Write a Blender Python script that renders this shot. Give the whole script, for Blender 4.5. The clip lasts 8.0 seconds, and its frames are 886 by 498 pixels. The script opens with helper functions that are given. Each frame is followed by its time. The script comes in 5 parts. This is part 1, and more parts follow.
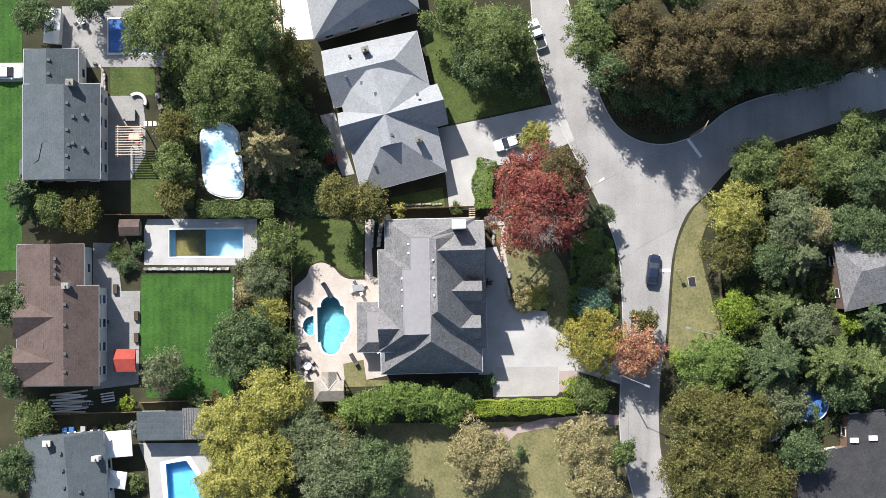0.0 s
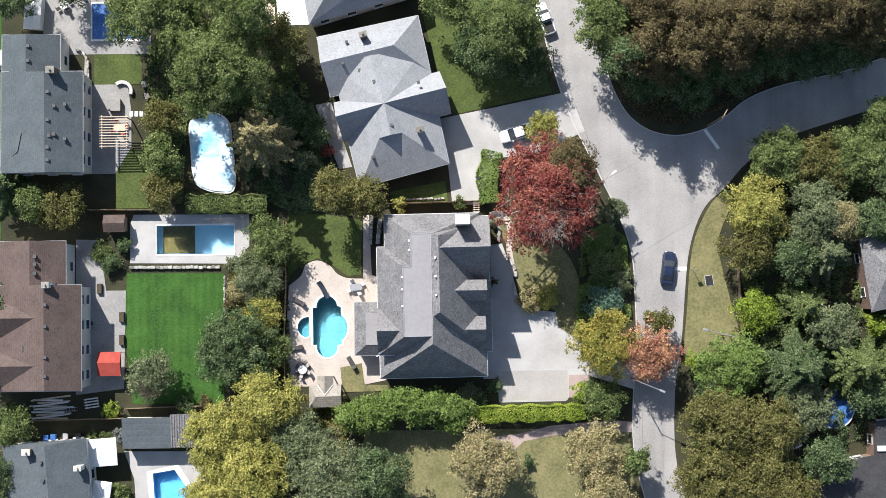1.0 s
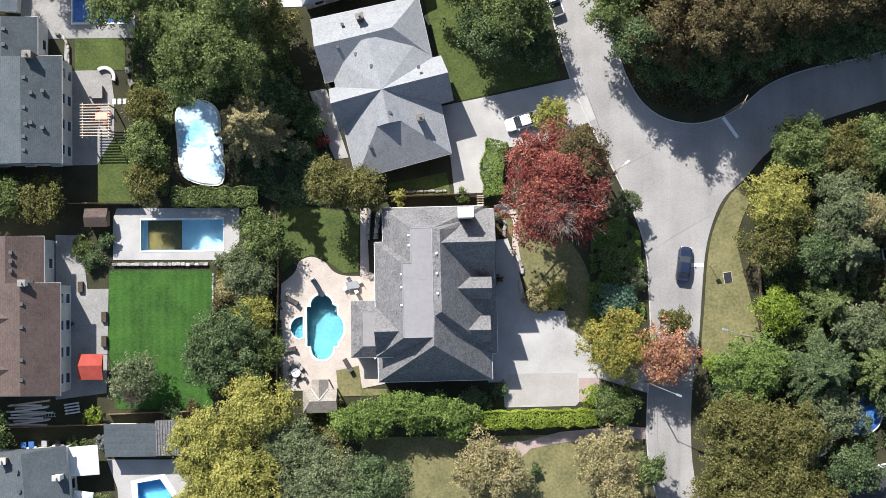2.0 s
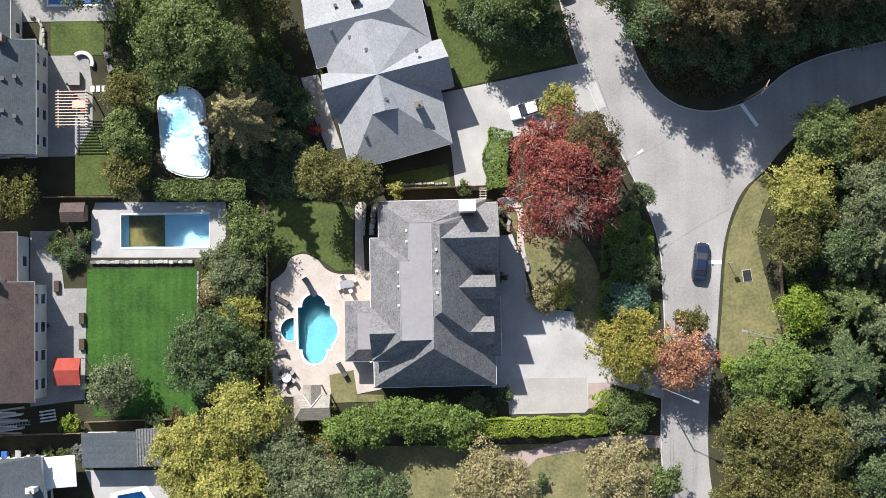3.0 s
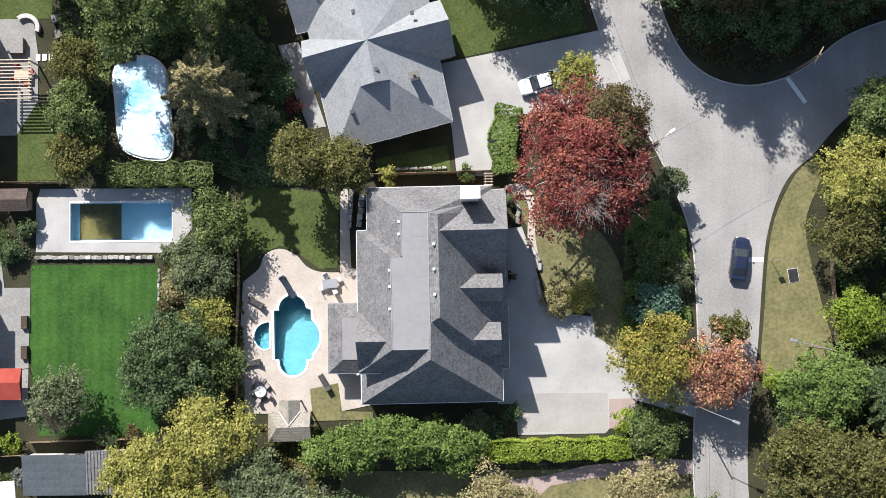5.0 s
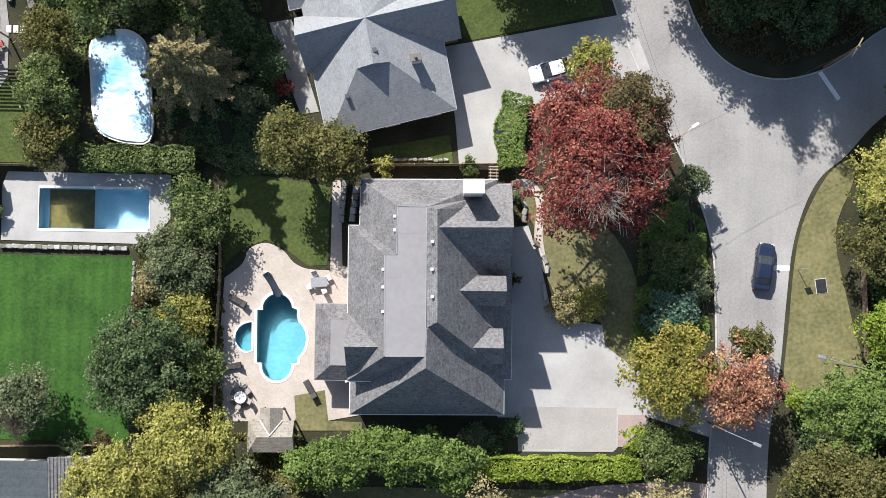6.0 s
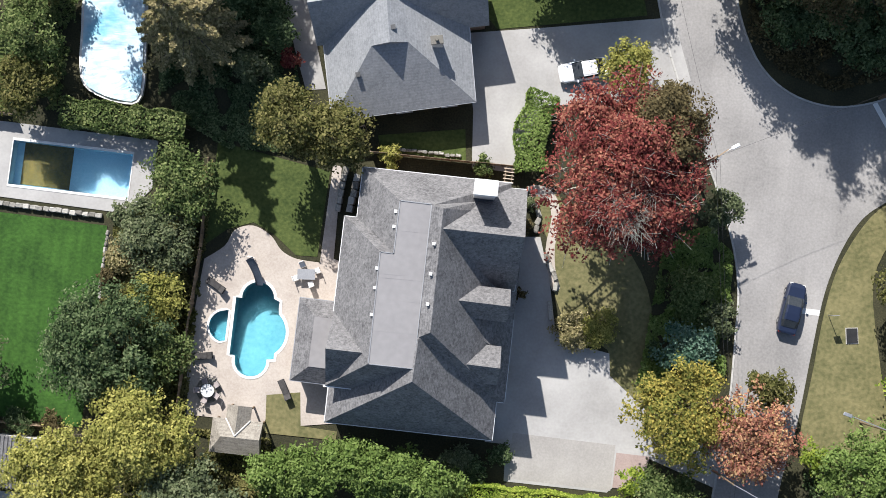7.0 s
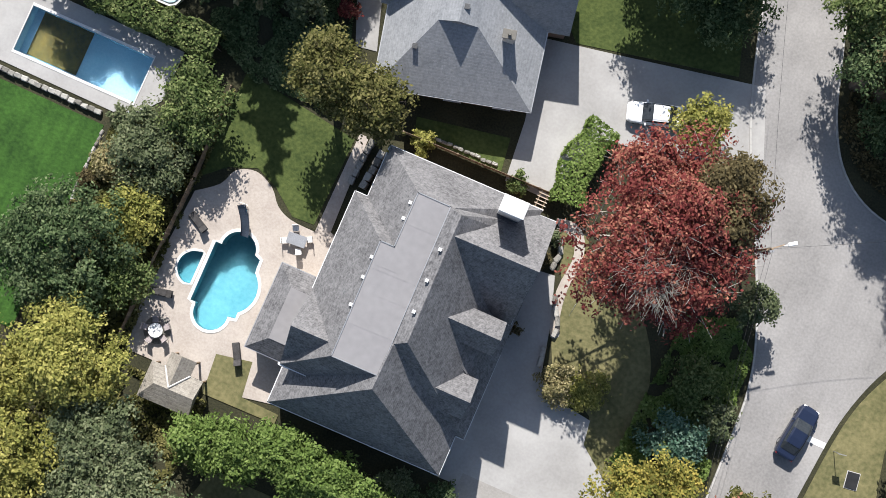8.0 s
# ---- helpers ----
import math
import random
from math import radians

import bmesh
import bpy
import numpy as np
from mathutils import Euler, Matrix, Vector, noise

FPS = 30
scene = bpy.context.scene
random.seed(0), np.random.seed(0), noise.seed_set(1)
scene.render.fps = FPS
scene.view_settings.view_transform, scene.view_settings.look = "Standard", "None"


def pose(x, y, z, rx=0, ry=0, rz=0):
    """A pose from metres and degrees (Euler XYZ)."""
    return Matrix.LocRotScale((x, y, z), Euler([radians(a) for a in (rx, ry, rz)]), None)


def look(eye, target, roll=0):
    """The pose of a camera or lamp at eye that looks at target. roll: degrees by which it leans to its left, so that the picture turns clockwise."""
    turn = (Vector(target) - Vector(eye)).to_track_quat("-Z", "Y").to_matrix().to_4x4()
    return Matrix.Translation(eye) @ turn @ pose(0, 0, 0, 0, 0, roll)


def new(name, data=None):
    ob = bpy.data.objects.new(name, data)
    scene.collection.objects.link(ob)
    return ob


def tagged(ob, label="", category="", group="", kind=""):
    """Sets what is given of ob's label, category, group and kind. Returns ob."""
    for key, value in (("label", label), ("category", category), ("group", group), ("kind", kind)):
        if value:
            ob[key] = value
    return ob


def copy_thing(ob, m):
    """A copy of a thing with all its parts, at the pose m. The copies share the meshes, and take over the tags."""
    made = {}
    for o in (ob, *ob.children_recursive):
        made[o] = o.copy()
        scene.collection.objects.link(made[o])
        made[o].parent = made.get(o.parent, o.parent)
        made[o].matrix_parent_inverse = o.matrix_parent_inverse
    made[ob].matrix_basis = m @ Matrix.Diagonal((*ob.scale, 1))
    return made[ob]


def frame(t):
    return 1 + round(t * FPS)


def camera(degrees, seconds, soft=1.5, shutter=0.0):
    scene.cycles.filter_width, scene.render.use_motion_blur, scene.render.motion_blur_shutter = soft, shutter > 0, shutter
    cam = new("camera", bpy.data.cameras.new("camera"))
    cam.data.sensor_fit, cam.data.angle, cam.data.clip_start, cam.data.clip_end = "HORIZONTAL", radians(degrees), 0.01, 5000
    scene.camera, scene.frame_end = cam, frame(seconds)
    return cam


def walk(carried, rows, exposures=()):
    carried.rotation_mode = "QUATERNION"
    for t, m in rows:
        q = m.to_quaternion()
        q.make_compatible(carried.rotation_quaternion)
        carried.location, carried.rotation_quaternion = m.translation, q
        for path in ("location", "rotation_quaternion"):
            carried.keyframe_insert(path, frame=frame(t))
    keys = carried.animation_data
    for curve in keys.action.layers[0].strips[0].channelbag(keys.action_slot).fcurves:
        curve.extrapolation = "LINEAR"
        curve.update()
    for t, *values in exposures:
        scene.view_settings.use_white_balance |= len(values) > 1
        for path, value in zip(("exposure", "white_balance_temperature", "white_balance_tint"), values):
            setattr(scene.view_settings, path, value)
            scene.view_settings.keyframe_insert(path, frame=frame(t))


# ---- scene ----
cam = camera(40.2, 8.0, soft=0.65)
# seconds, place, then yaw, pitch and turn round the plumb line of a camera that looks down
ROWS = [
    (0, 18.641, 17.655, 179.234, -0.158, 2.035, 0.600),
    (0.5, 18.729, 17.636, 174.420, -0.063, 2.041, 0.610),
    (1, 18.815, 17.581, 169.539, 0.022, 2.039, 0.637),
    (1.5, 18.903, 17.515, 164.595, 0.113, 2.014, 0.668),
    (3, 19.099, 17.366, 149.661, 0.249, 1.992, 0.768),
    (3.5, 19.201, 17.388, 144.640, 0.295, 2.009, 0.793),
    (4, 19.300, 17.419, 139.651, 0.336, 1.987, 0.773),
    (4.5, 19.314, 17.468, 134.578, 0.343, 1.983, 0.752),
    (6, 19.121, 17.731, 119.495, 0.169, 1.982, -0.887),
    (6.5, 19.063, 18.016, 114.379, 0.131, 2.012, -2.735),
    (7, 19.025, 18.433, 109.372, 0.042, 1.963, -6.899),
    (7.5, 18.947, 18.878, 104.461, -0.125, 1.957, -15.065),
    (8, 19.021, 19.389, 99.474, -0.115, 2.012, -23.903),
]
walk(cam, [(t, pose(x, y, z, -90) @ pose(0, 0, 0, 90 + pitch, turn, yaw)) for t, x, y, z, yaw, pitch, turn in ROWS],
     exposures=((0, 0.92), (3, 0.86), (6, 0.78), (8, 0.68)))

# ---- light ----
SUN_ELEVATION, SUN_TURN = 41.0, -27.5
world = bpy.data.worlds.new("sky")
scene.world = world
world.use_nodes = True
wn = world.node_tree.nodes
sky = wn.new("ShaderNodeTexSky")
sky.sky_type, sky.sun_disc = "NISHITA", False
sky.sun_elevation, sky.sun_rotation = radians(SUN_ELEVATION), radians(SUN_TURN)
world.node_tree.links.new(sky.outputs[0], wn["Background"].inputs[0])
wn["Background"].inputs[1].default_value = 0.098
sun_data = bpy.data.lights.new("sun", "SUN")
sun_data.energy, sun_data.angle, sun_data.color = 5.0, radians(0.5), (1.0, 0.972, 0.945)
sun = new("sun", sun_data)
sun_dir = Vector((math.sin(radians(SUN_TURN)) * math.cos(radians(SUN_ELEVATION)), math.cos(radians(SUN_TURN)) * math.cos(radians(SUN_ELEVATION)), math.sin(radians(SUN_ELEVATION))))
sun.matrix_world = look(sun_dir * 300, (0, 0, 0))


# ---- materials ----
def mat(name, dark, light, scale=1.0, rough=0.8, bump=0.0, fine=12.0, metal=0.0, spread=0.5, per_piece=0.0, courses=0.0, stripes=0.0, tracks=0.0):
    """Noise at two scales between two colours; courses: height in metres of shingle rows."""
    m = bpy.data.materials.new(name)
    m.use_nodes = True
    nt = m.node_tree
    bsdf = nt.nodes["Principled BSDF"]
    bsdf.inputs["Roughness"].default_value = rough
    bsdf.inputs["Metallic"].default_value = metal
    bsdf.inputs["Specular IOR Level"].default_value = 0.3
    co = nt.nodes.new("ShaderNodeTexCoord")

    def noise_node(s, detail):
        n = nt.nodes.new("ShaderNodeTexNoise")
        n.inputs["Scale"].default_value, n.inputs["Detail"].default_value = s, detail
        nt.links.new(co.outputs["Object"], n.inputs["Vector"])
        return n

    def maths(op, a, b):
        n = nt.nodes.new("ShaderNodeMath")
        n.operation = op
        for i, v in enumerate((a, b)):
            if isinstance(v, (int, float)):
                n.inputs[i].default_value = v
            else:
                nt.links.new(v, n.inputs[i])
        return n.outputs[0]

    big, small = noise_node(scale, 3), noise_node(scale * fine, 4)
    value = maths("ADD", maths("MULTIPLY", big.outputs[0], spread), maths("MULTIPLY", small.outputs[0], 1 - spread))
    relief = small.outputs[0]
    if courses:
        sep = nt.nodes.new("ShaderNodeSeparateXYZ")
        nt.links.new(co.outputs["Object"], sep.inputs[0])
        rows = maths("FRACT", maths("DIVIDE", sep.outputs[2], courses), 0)
        tab = nt.nodes.new("ShaderNodeTexVoronoi")
        tab.inputs["Scale"].default_value = 3.2
        nt.links.new(co.outputs["Object"], tab.inputs["Vector"])
        grit = nt.nodes.new("ShaderNodeTexVoronoi")
        grit.inputs["Scale"].default_value = 7.5
        nt.links.new(co.outputs["Object"], grit.inputs["Vector"])
        pieces = maths("ADD", maths("MULTIPLY", tab.outputs["Color"], 0.12), maths("MULTIPLY", grit.outputs["Color"], 0.15))
        value = maths("ADD", maths("MULTIPLY", value, 0.65), maths("ADD", pieces, maths("MULTIPLY", rows, 0.08)))
        relief = maths("ADD", maths("MULTIPLY", rows, 0.5), relief)
    if stripes:
        wave = nt.nodes.new("ShaderNodeTexWave")
        wave.inputs["Scale"].default_value, wave.inputs["Distortion"].default_value = stripes, 0.6
        nt.links.new(co.outputs["Object"], wave.inputs["Vector"])
        value = maths("ADD", value, maths("MULTIPLY", maths("SUBTRACT", wave.outputs["Fac"], 0.5), 0.06))
    if tracks:
        stretch = nt.nodes.new("ShaderNodeMapping")
        stretch.inputs["Scale"].default_value = (0.62, 0.035, 1.0)
        stretch.inputs["Rotation"].default_value = (0, 0, radians(9))
        nt.links.new(co.outputs["Object"], stretch.inputs["Vector"])
        worn = noise_node(1.0, 3)
        nt.links.new(stretch.outputs[0], worn.inputs["Vector"])
        value = maths("ADD", value, maths("MULTIPLY", maths("SUBTRACT", worn.outputs[0], 0.5), tracks))
    if per_piece:
        info = nt.nodes.new("ShaderNodeObjectInfo")
        value = maths("ADD", value, maths("MULTIPLY", maths("SUBTRACT", info.outputs["Random"], 0.5), per_piece))
    ramp = nt.nodes.new("ShaderNodeValToRGB")
    ramp.color_ramp.elements[0].position, ramp.color_ramp.elements[1].position = 0.32, 0.68
    ramp.color_ramp.elements[0].color, ramp.color_ramp.elements[1].color = (*dark, 1), (*light, 1)
    nt.links.new(value, ramp.inputs[0])
    nt.links.new(ramp.outputs[0], bsdf.inputs["Base Color"])
    if bump:
        b = nt.nodes.new("ShaderNodeBump")
        b.inputs["Strength"].default_value, b.inputs["Distance"].default_value = 1.0, bump
        nt.links.new(relief, b.inputs["Height"])
        nt.links.new(b.outputs[0], bsdf.inputs["Normal"])
    return m


def leaf_mat(name, a, b, c):
    """Leaves of three colours, mixed leaf by leaf and in patches, that let some light through."""
    m = bpy.data.materials.new(name)
    m.use_nodes = True
    nt = m.node_tree
    nt.nodes.remove(nt.nodes["Principled BSDF"])
    geo, co, n = nt.nodes.new("ShaderNodeNewGeometry"), nt.nodes.new("ShaderNodeTexCoord"), nt.nodes.new("ShaderNodeTexNoise")
    n.inputs["Scale"].default_value = 0.35
    nt.links.new(co.outputs["Object"], n.inputs["Vector"])
    mix = nt.nodes.new("ShaderNodeMath")
    mix.operation = "MULTIPLY_ADD"
    mix.inputs[1].default_value = 0.45
    half = nt.nodes.new("ShaderNodeMath")
    half.operation = "MULTIPLY"
    half.inputs[1].default_value = 0.62
    nt.links.new(n.outputs[0], half.inputs[0])
    nt.links.new(geo.outputs["Random Per Island"], mix.inputs[0])
    nt.links.new(half.outputs[0], mix.inputs[2])
    ramp = nt.nodes.new("ShaderNodeValToRGB")
    e = ramp.color_ramp.elements
    e[0].position, e[0].color, e[1].position, e[1].color = 0.25, (*a, 1), 0.8, (*c, 1)
    mid = e.new(0.52)
    mid.color = (*b, 1)
    nt.links.new(mix.outputs[0], ramp.inputs[0])
    dif, tra, gl = nt.nodes.new("ShaderNodeBsdfDiffuse"), nt.nodes.new("ShaderNodeBsdfTranslucent"), nt.nodes.new("ShaderNodeMixShader")
    gl.inputs[0].default_value = 0.36
    nt.links.new(ramp.outputs[0], dif.inputs[0])
    nt.links.new(ramp.outputs[0], tra.inputs[0])
    nt.links.new(dif.outputs[0], gl.inputs[1])
    nt.links.new(tra.outputs[0], gl.inputs[2])
    nt.links.new(gl.outputs[0], nt.nodes["Material Output"].inputs[0])
    return m


def water_mat(name, tint):
    m = bpy.data.materials.new(name)
    m.use_nodes = True
    nt = m.node_tree
    b = nt.nodes["Principled BSDF"]
    b.inputs["Base Color"].default_value = (*tint, 1)
    b.inputs["Roughness"].default_value, b.inputs["IOR"].default_value, b.inputs["Transmission Weight"].default_value = 0.03, 1.33, 1.0
    n, bp = nt.nodes.new("ShaderNodeTexNoise"), nt.nodes.new("ShaderNodeBump")
    n.inputs["Scale"].default_value = 2.5
    bp.inputs["Strength"].default_value, bp.inputs["Distance"].default_value = 0.25, 0.05
    nt.links.new(n.outputs[0], bp.inputs["Height"])
    nt.links.new(bp.outputs[0], b.inputs["Normal"])
    return m


GRASS = mat("rough_grass", (0.016, 0.018, 0.010), (0.060, 0.056, 0.028), 0.25, 0.95, 0.05, 25)
LAWN = mat("green_lawn", (0.015, 0.046, 0.007), (0.046, 0.118, 0.018), 0.35, 0.95, 0.06, 9, stripes=0.28)
OLIVELAWN = mat("olive_green_grass", (0.028, 0.046, 0.011), (0.088, 0.112, 0.030), 0.4, 0.95, 0.06, 8)
DRYLAWN = mat("dry_lawn", (0.085, 0.088, 0.036), (0.210, 0.185, 0.088), 0.35, 0.95, 0.06, 8)
SOIL = mat("garden_soil", (0.035, 0.026, 0.018), (0.110, 0.085, 0.055), 0.6, 0.95, 0.06, 10)
ASPHALT = mat("worn_grey_asphalt", (0.205, 0.197, 0.189), (0.345, 0.330, 0.315), 0.16, 0.9, 0.004, 30, spread=0.6, tracks=0.32)
CONCRETE = mat("pale_concrete", (0.29, 0.280, 0.266), (0.41, 0.398, 0.38), 0.28, 0.85, 0.003, 16, spread=0.72)
PATIO = mat("sandy_patio_paving", (0.35, 0.30, 0.258), (0.49, 0.435, 0.38), 0.5, 0.85, 0.008, 12)
STONE = mat("grey_stone", (0.16, 0.15, 0.13), (0.42, 0.40, 0.36), 1.2, 0.9, 0.03, 6, per_piece=0.5)
KERB = mat("kerb_concrete", (0.36, 0.35, 0.33), (0.50, 0.48, 0.45), 0.8, 0.85, 0.006)
PAINT = mat("white_road_paint", (0.62, 0.62, 0.60), (0.80, 0.80, 0.78), 1.5, 0.7, 0.0, 10)
SHINGLE = mat("grey_shingles", (0.072, 0.070, 0.072), (0.228, 0.222, 0.222), 0.5, 0.95, 0.006, 9, spread=0.35, courses=0.13)
SHINGLE_PALE = mat("pale_grey_shingles", (0.182, 0.189, 0.197), (0.305, 0.312, 0.320), 0.5, 0.95, 0.006, 9, spread=0.35, courses=0.13)
SHINGLE_BLUE = mat("slate_grey_shingles", (0.048, 0.060, 0.066), (0.098, 0.112, 0.120), 0.4, 0.9, 0.02, 14, courses=0.11)
SHINGLE_BROWN = mat("brown_shingles", (0.058, 0.040, 0.035), (0.125, 0.092, 0.080), 0.5, 0.9, 0.02, 14, courses=0.12)
SHINGLE_WORN = mat("weathered_shakes", (0.17, 0.15, 0.125), (0.36, 0.33, 0.28), 0.8, 0.9, 0.03, 10, courses=0.16)
OLDCONCRETE = mat("old_grey_concrete", (0.19, 0.185, 0.175), (0.31, 0.30, 0.285), 0.4, 0.9, 0.008, 12)
PINKPAVING = mat("pinkish_paving", (0.27, 0.205, 0.185), (0.38, 0.30, 0.27), 0.6, 0.88, 0.008, 12)
SHINGLE_DARK = mat("dark_shingles", (0.022, 0.022, 0.024), (0.055, 0.054, 0.055), 0.5, 0.9, 0.02, 9, courses=0.12)
SLAB = mat("grey_concrete_slab", (0.27, 0.255, 0.235), (0.36, 0.34, 0.315), 0.4, 0.88, 0.006, 14)
MEMBRANE = mat("grey_roof_membrane", (0.212, 0.203, 0.203), (0.255, 0.245, 0.243), 0.25, 0.75, 0.006, 8)
BRICKWALL = mat("brown_brick", (0.13, 0.085, 0.065), (0.26, 0.18, 0.135), 1.5, 0.9, 0.01, 8)
WALLPALE = mat("pale_siding", (0.50, 0.48, 0.45), (0.64, 0.62, 0.58), 0.6, 0.8, 0.004)
WHITE = mat("white_paint", (0.58, 0.58, 0.57), (0.70, 0.70, 0.69), 0.8, 0.6, 0.0)
METAL = mat("grey_metal", (0.35, 0.35, 0.35), (0.50, 0.50, 0.50), 1.0, 0.45, 0.0, metal=0.7)
DARKMETAL = mat("dark_metal", (0.05, 0.05, 0.05), (0.11, 0.11, 0.11), 1.0, 0.5)
BLACKMETAL = mat("black_metal", (0.015, 0.015, 0.016), (0.035, 0.035, 0.036), 2.0, 0.5, 0.0)
WOOD = mat("weathered_wood", (0.16, 0.115, 0.075), (0.32, 0.24, 0.165), 1.0, 0.85, 0.008, 10, per_piece=0.35)
WOODPALE = mat("pale_timber", (0.42, 0.33, 0.24), (0.60, 0.50, 0.39), 1.0, 0.8, 0.006, 10)
BARK = mat("bark", (0.06, 0.048, 0.036), (0.16, 0.13, 0.10), 2.0, 0.95, 0.03, 6)
BARKPALE = mat("pale_bark", (0.26, 0.24, 0.20), (0.45, 0.42, 0.37), 2.0, 0.9, 0.02, 6)
POOLBLUE = mat("pale_blue_pool_liner", (0.24, 0.43, 0.55), (0.34, 0.52, 0.63), 0.4, 0.6, 0.0)
POOLTURQ = mat("turquoise_pool_plaster", (0.040, 0.200, 0.250), (0.085, 0.285, 0.335), 0.6, 0.6, 0.0, 5)
POOLSKY = mat("sky_blue_pool_liner", (0.055, 0.27, 0.50), (0.10, 0.36, 0.60), 0.5, 0.6, 0.0)
COPING = mat("white_coping", (0.58, 0.57, 0.545), (0.74, 0.73, 0.70), 1.0, 0.6, 0.004)
WATER = water_mat("pool_water", (0.86, 0.97, 1.0))
GLASS = mat("dark_window_glass", (0.02, 0.025, 0.03), (0.05, 0.055, 0.06), 0.5, 0.08, 0.0)
GREEN = leaf_mat("green_leaves", (0.051, 0.08, 0.026), (0.117, 0.158, 0.056), (0.271, 0.303, 0.125))
DEEP = leaf_mat("deep_green_leaves", (0.038, 0.064, 0.027), (0.083, 0.122, 0.054), (0.222, 0.273, 0.135))
BRIGHT = leaf_mat("bright_green_leaves", (0.079, 0.122, 0.031), (0.157, 0.227, 0.061), (0.264, 0.334, 0.111))
OLIVE = leaf_mat("olive_leaves", (0.053, 0.060, 0.018), (0.121, 0.121, 0.042), (0.261, 0.236, 0.097))
YELLOW = leaf_mat("yellow_leaves", (0.130, 0.145, 0.038), (0.285, 0.280, 0.078), (0.500, 0.455, 0.145))
GOLD = leaf_mat("golden_leaves", (0.085, 0.115, 0.030), (0.245, 0.228, 0.058), (0.52, 0.415, 0.110))
RED = leaf_mat("red_leaves", (0.096, 0.025, 0.026), (0.225, 0.058, 0.052), (0.42, 0.195, 0.130))
ORANGE = leaf_mat("orange_red_leaves", (0.181, 0.091, 0.059), (0.377, 0.157, 0.111), (0.6, 0.419, 0.209))
RUST = leaf_mat("rusty_olive_leaves", (0.054, 0.046, 0.024), (0.113, 0.092, 0.046), (0.207, 0.168, 0.088))
BUFF = leaf_mat("buff_leaves", (0.130, 0.125, 0.054), (0.285, 0.252, 0.125), (0.523, 0.438, 0.244))
GREY = leaf_mat("grey_green_leaves", (0.070, 0.092, 0.043), (0.138, 0.165, 0.085), (0.275, 0.294, 0.168))
SILVER = leaf_mat("silver_leaves", (0.090, 0.110, 0.095), (0.190, 0.210, 0.190), (0.300, 0.310, 0.290))
LIME = leaf_mat("lime_leaves", (0.093, 0.142, 0.021), (0.187, 0.258, 0.041), (0.38, 0.425, 0.086))
BLUEGREEN = leaf_mat("blue_green_leaves", (0.049, 0.105, 0.069), (0.118, 0.202, 0.141), (0.273, 0.387, 0.292))


# ---- builders ----
def part(name, bm, material, parent=None, label=""):
    """Link a bmesh as one mesh object under a thing or a part."""
    me = bpy.data.meshes.new(name)
    bm.to_mesh(me)
    bm.free()
    me.materials.append(material)
    ob = new(name, me)
    ob.parent = parent
    if label:
        ob["label"] = label
    return ob


def share(name, me, parent, m):
    ob = new(name, me)
    ob.parent = parent
    ob.matrix_basis = m
    return ob


def thing(name, m, label, category, group="", kind=""):
    ob = new(name)
    ob.matrix_basis = m
    return tagged(ob, label, category, group, kind)


def box_into(bm, cx, cy, z0, sx, sy, sz, turn=0.0, bevel=0.0):
    r = bmesh.ops.create_cube(bm, size=1, matrix=pose(cx, cy, z0 + sz / 2, 0, 0, turn) @ Matrix.Diagonal((sx, sy, sz, 1)))
    if bevel:
        edges = {e for v in r["verts"] for e in v.link_edges}
        bmesh.ops.bevel(bm, geom=list(edges), offset=bevel, segments=1, affect="EDGES")
    return r["verts"]


def box(cx, cy, z0, sx, sy, sz, turn=0.0, bevel=0.0):
    bm = bmesh.new()
    box_into(bm, cx, cy, z0, sx, sy, sz, turn, bevel)
    return bm


def rod_into(bm, a, b, r0, r1=None, sides=6):
    a, b = Vector(a), Vector(b)
    d = b - a
    m = Matrix.Translation((a + b) / 2) @ d.to_track_quat("Z", "Y").to_matrix().to_4x4()
    bmesh.ops.create_cone(bm, cap_ends=True, segments=sides, radius1=r0, radius2=r0 if r1 is None else r1, depth=d.length, matrix=m)


def rod(a, b, r0, r1=None, sides=8):
    bm = bmesh.new()
    rod_into(bm, a, b, r0, r1, sides)
    return bm


def hull(points):
    bm = bmesh.new()
    vs = [bm.verts.new(p) for p in points]
    r = bmesh.ops.convex_hull(bm, input=vs)
    bmesh.ops.delete(bm, geom=list({v for v in r["geom_interior"] + r["geom_unused"] if isinstance(v, bmesh.types.BMVert)}), context="VERTS")
    bmesh.ops.dissolve_limit(bm, angle_limit=0.01, verts=bm.verts, edges=bm.edges)
    return bm


def spline(points, steps=6, closed=False):
    """A smooth line through a few points (x, y)."""
    out, n = [], len(points)
    for i in range(n if closed else n - 1):
        p = [Vector((*points[(i + k) % n if closed else min(max(i + k, 0), n - 1)], 0)) for k in (-1, 0, 1, 2)]
        for s in range(steps):
            t = s / steps
            out.append(tuple((0.5 * (2 * p[1] + (p[2] - p[0]) * t + (2 * p[0] - 5 * p[1] + 4 * p[2] - p[3]) * t * t + (3 * p[1] - p[0] - 3 * p[2] + p[3]) * t ** 3))[:2]))
    return out if closed else out + [tuple(points[-1])]


def arc(cx, cy, r, a0, a1, n=12):
    return [(cx + r * math.cos(radians(a0 + (a1 - a0) * i / n)), cy + r * math.sin(radians(a0 + (a1 - a0) * i / n))) for i in range(n + 1)]


